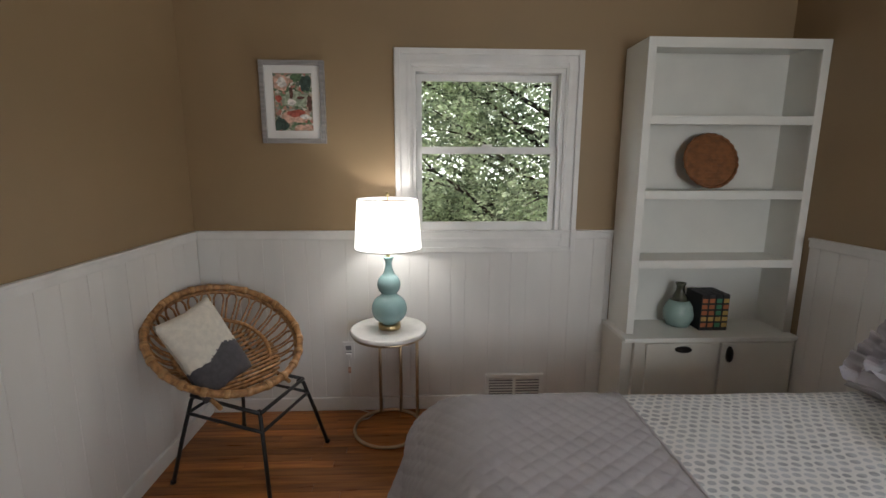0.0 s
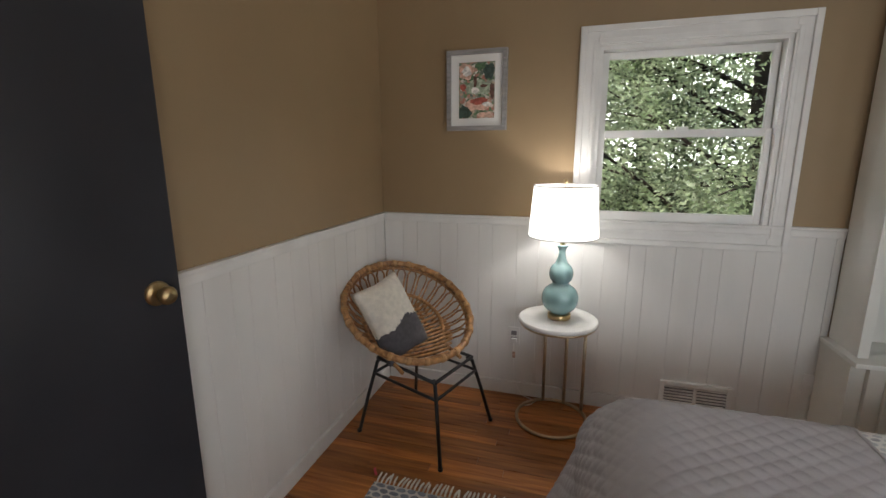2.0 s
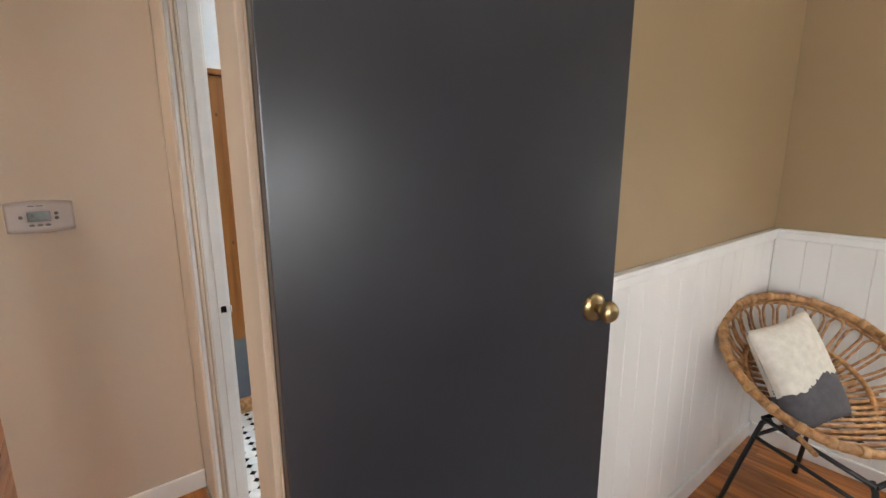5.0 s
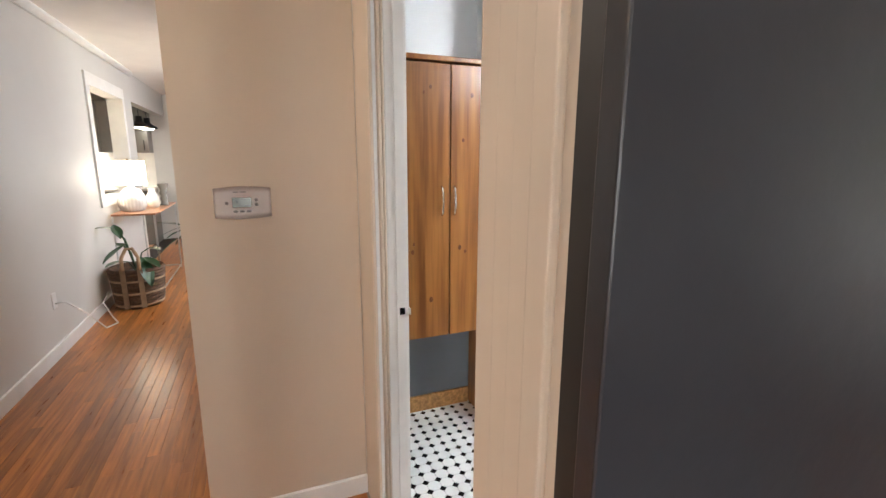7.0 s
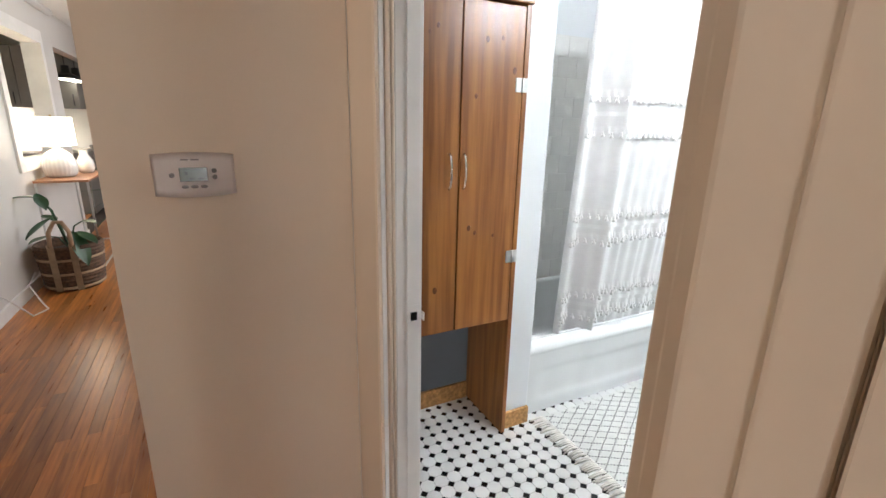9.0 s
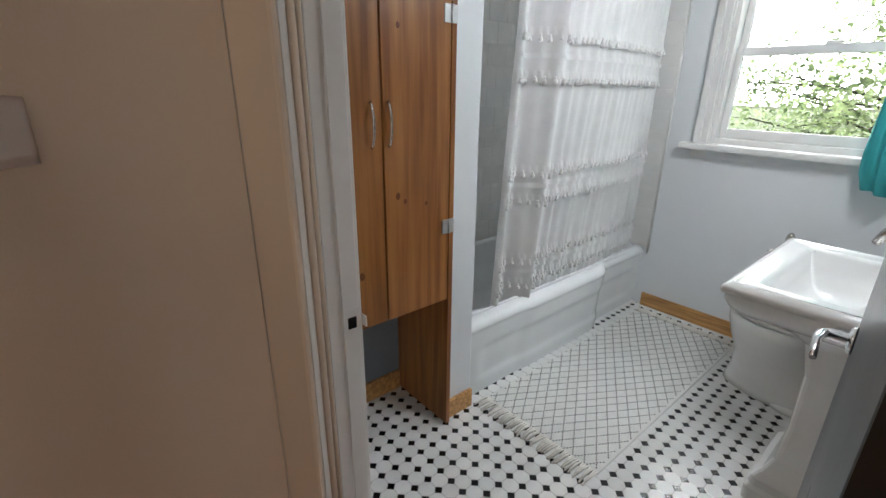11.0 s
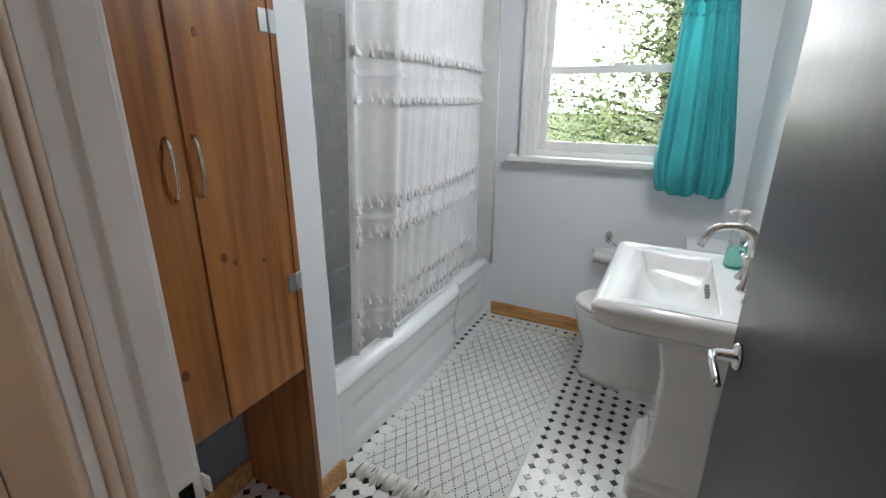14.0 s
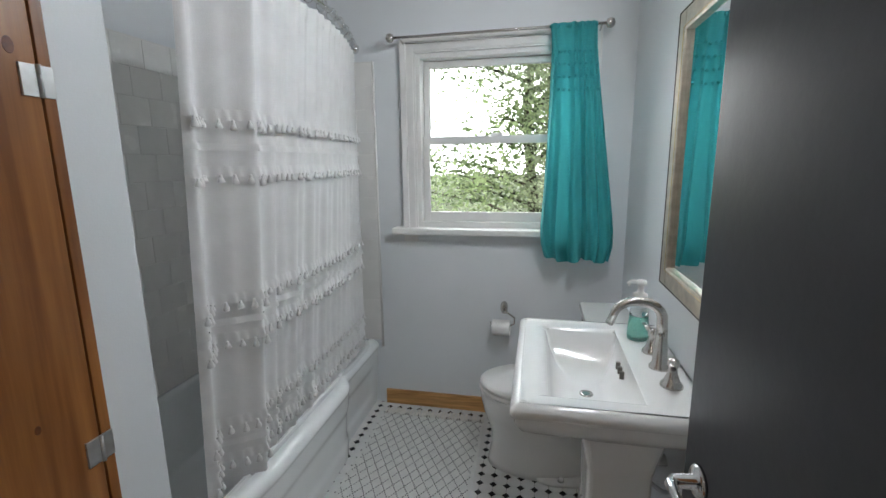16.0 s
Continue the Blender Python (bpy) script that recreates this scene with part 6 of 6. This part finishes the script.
def tree(name, x, y, h, r, limbs, reach, leaves, size, spread, mt, bark, seed, label, low=0.2, droop=0.0, aspect=0.45):
    t = thing(name, (x, y, -0.6), label, "tree")
    rnd = random.Random(seed)
    bm = tube([(x + 0.08 * math.sin(i), y + 0.06 * math.cos(i * 1.3), -0.6 + h * i / 10) for i in range(11)], lambda i: r * (1 - 0.075 * i), 12)
    tips = []
    for k in range(limbs):
        z = -0.6 + h * (low + (0.95 - low) * k / limbs)
        a = rnd.uniform(0, 2 * math.pi)
        L = reach * rnd.uniform(0.6, 1.15) * (1.1 - 0.5 * k / limbs)
        if y + math.sin(a) * L < 1.2:
            L = (y - 1.2) / -math.sin(a)
        pts = []
        for q in range(6):
            f = q / 5
            pts.append((x + math.cos(a + 0.2 * f) * L * f, y + math.sin(a + 0.2 * f) * L * f, z + (0.35 - droop) * L * f - droop * 0.4 * L * f * f + rnd.uniform(-0.05, 0.05)))
            if q > 1:
                tips.append(pts[-1])
        put_tube(bm, pts, lambda i: r * 0.30 * (1 - 0.17 * i), 7)
        for q in range(3):
            b = a + rnd.uniform(-1, 1)
            s = pts[2 + q]
            e = (s[0] + math.cos(b) * L * 0.4, s[1] + math.sin(b) * L * 0.4, s[2] + rnd.uniform(-0.15, 0.25) * L * 0.5)
            put_tube(bm, [s, ((s[0] + e[0]) / 2, (s[1] + e[1]) / 2, (s[2] + e[2]) / 2 + 0.03), e], lambda i: r * (0.13, 0.09, 0.04)[i], 5)
            tips += [e, ((s[0] + e[0]) / 2, (s[1] + e[1]) / 2, (s[2] + e[2]) / 2)]
    part("trunk", bm, bark, t)
    tagged(foliage("crown", tips, leaves, size, spread, mt, seed, t, aspect), kind="stuff")


tree("hemlock_tree", 3.0, 2.9, 6.0, 0.13, 40, 2.3, 105000, 0.062, 0.26, NEEDLES, BARK, 21, "dark dense evergreen tree just outside the window", 0.05, -0.2)
tree("hemlock_tree", 0.9, 3.6, 6.5, 0.13, 38, 2.2, 95000, 0.062, 0.28, NEEDLES, BARK, 22, "dark dense evergreen tree just outside the window", 0.05, 0.45)
tree("hemlock_tree", 4.8, 5.2, 8.0, 0.15, 30, 2.6, 24000, 0.09, 0.36, LEAVES, BARK, 23, "leafy tree beyond the evergreens", 0.1, 0.1)
tree("leafy_tree", 2.2, 6.4, 8.0, 0.15, 34, 2.9, 30000, 0.10, 0.45, NEEDLES, BARK, 24, "leafy tree beyond the evergreens", 0.06, 0.1)
tree("leafy_tree", -0.9, 5.6, 6.0, 0.11, 34, 1.9, 17000, 0.085, 0.26, LEAVES, BARK, 31, "light green leafy tree outside the bathroom window", 0.15, 0.1, 0.6)
tree("slim_tree", -0.35, 6.8, 9.0, 0.14, 18, 1.5, 4500, 0.10, 0.26, LEAVES, BARK, 32, "slim dark tree outside the bathroom window", 0.3, 0.0, 0.6)
tree("grey_tree", -3.6, 3.3, 9.0, 0.22, 9, 1.6, 1500, 0.12, 0.3, LEAVES, BLUEBARK, 33, "rough grey tree trunk outside the bathroom window", 0.5, 0.0, 0.6)

structure("backdrop", boxed((-120, 70, -0.6), (120, 70.5, 90)), BRIGHT, "plain bright hazy sky beyond the trees", "sky")

# ---- floors: boards and tiles ----
fl = structure("floor_boards", boxed((-9.0, -6.4, -0.014), (3.43, -4.45, -0.003)), OAK, "glossy red-brown oak strip floor", "floor")
BWD = 0.0572
bms = {}
for L in (0.45, 0.7, 0.95, 1.25):
    bms[L] = mesh("board", boxed((0.0006, 0.0004, -0.012), (L - 0.0006, BWD - 0.0004, 0), 0.0012), OAK)
rnd = random.Random(5)
loose = bmesh.new()
for x0, x1, y0, y1, near in ((0.0, 3.43, -4.35, 0.0, True), (-9.0, -1.52, -4.19, -3.01, True), (-1.52, 0.0, -4.19, -2.35, False), (-9.0, -4.2, -3.01, -0.75, False)):
    rows = int((y1 - y0) / BWD) + 1
    for r in range(rows):
        y = y1 - (r + 1) * BWD
        x = x0 - rnd.uniform(0, 0.6)
        while x < x1:
            L = rnd.choice((0.45, 0.7, 0.95, 1.25))
            inside = near and ((x0 == 0.0 and x < 1.4 and y > -1.5) or (x0 < -5 and -6.8 < x < -1.0))
            if inside and x > x0 - 0.6 and x + L < x1 + 0.1:
                o = new("board", bms[L])
                o.parent, o.location = fl, (x, y, 0)
            else:
                put_box(loose, (max(x, x0) + 0.0006, y + 0.0004, -0.012), (min(x + L, x1) - 0.0006, y + BWD - 0.0004, 0)) if min(x + L, x1) > max(x, x0) + 0.01 else None
            x += L
part("board_field", loose, OAK, fl, normals=False)["kind"] = "stuff"

P = 0.0605
tf = structure("floor_bathroom", boxed((-1.93, -2.41, -0.012), (-0.32, YB, 0.0002)), GROUT, "white octagon and black dot tiled floor", "floor")
ch = P * 0.285
hp = P / 2 - 0.0007


def oct_tile():
    bm = bmesh.new()
    pts = []
    for sx, sy, first in ((1, 1, 0), (-1, 1, 1), (-1, -1, 0), (1, -1, 1)):
        a, b = (sx * hp, sy * (hp - ch)), (sx * (hp - ch), sy * hp)
        pts += [a, b] if first == 0 else [b, a]
    return prism(bm, pts, 0.0022)


def prism(bm, pts, h, at=(0, 0)):
    lo = [bm.verts.new((x + at[0], y + at[1], 0)) for x, y in pts]
    mid = [bm.verts.new((x + at[0], y + at[1], h * 0.6)) for x, y in pts]
    top = [bm.verts.new((x * 0.97 + at[0], y * 0.97 + at[1], h)) for x, y in pts]
    n = len(pts)
    for a, b in ((lo, mid), (mid, top)):
        for k in range(n):
            bm.faces.new((a[k], a[(k + 1) % n], b[(k + 1) % n], b[k]))
    bm.faces.new(top)
    return bm


dot_r = ch - 0.0012
dot_pts = [(dot_r, 0), (0, dot_r), (-dot_r, 0), (0, -dot_r)]
oct_me = mesh("tile", oct_tile(), TILE)
dot_me = mesh("dot_tile", prism(bmesh.new(), dot_pts, 0.0020), BLACKGLOSS)
oct_src = bmesh.new()
dots = bmesh.new()
base_pts = []
for sx, sy, first in ((1, 1, 0), (-1, 1, 1), (-1, -1, 0), (1, -1, 1)):
    a, b = (sx * hp, sy * (hp - ch)), (sx * (hp - ch), sy * hp)
    base_pts += [a, b] if first == 0 else [b, a]
n_oct = n_dot = 0
for i in range(-16, 12):
    for j in range(-21, 21):
        dx, dy = -0.981 + i * P, -1.121 + j * P
        ox, oy = dx + P / 2, dy + P / 2
        if -1.93 < ox < -0.34 and -2.38 < oy < YB - 0.02:
            if oy < -1.05 and n_oct < 300:
                o = new("tile", oct_me)
                o.parent, o.location = tf, (ox, oy, 0)
                n_oct += 1
            else:
                prism(oct_src, base_pts, 0.0022, (ox, oy))
        if -1.93 < dx < -0.33 and -2.39 < dy < YB - 0.02:
            if oy < -1.05 and n_dot < 300:
                o = new("dot_tile", dot_me)
                o.parent, o.location = tf, (dx, dy, 0)
                n_dot += 1
            else:
                prism(dots, dot_pts, 0.0020, (dx, dy))
part("tile_field", oct_src, TILE, tf, normals=False)["kind"] = "stuff"
part("dot_field", dots, BLACKGLOSS, tf, normals=False)["kind"] = "stuff"
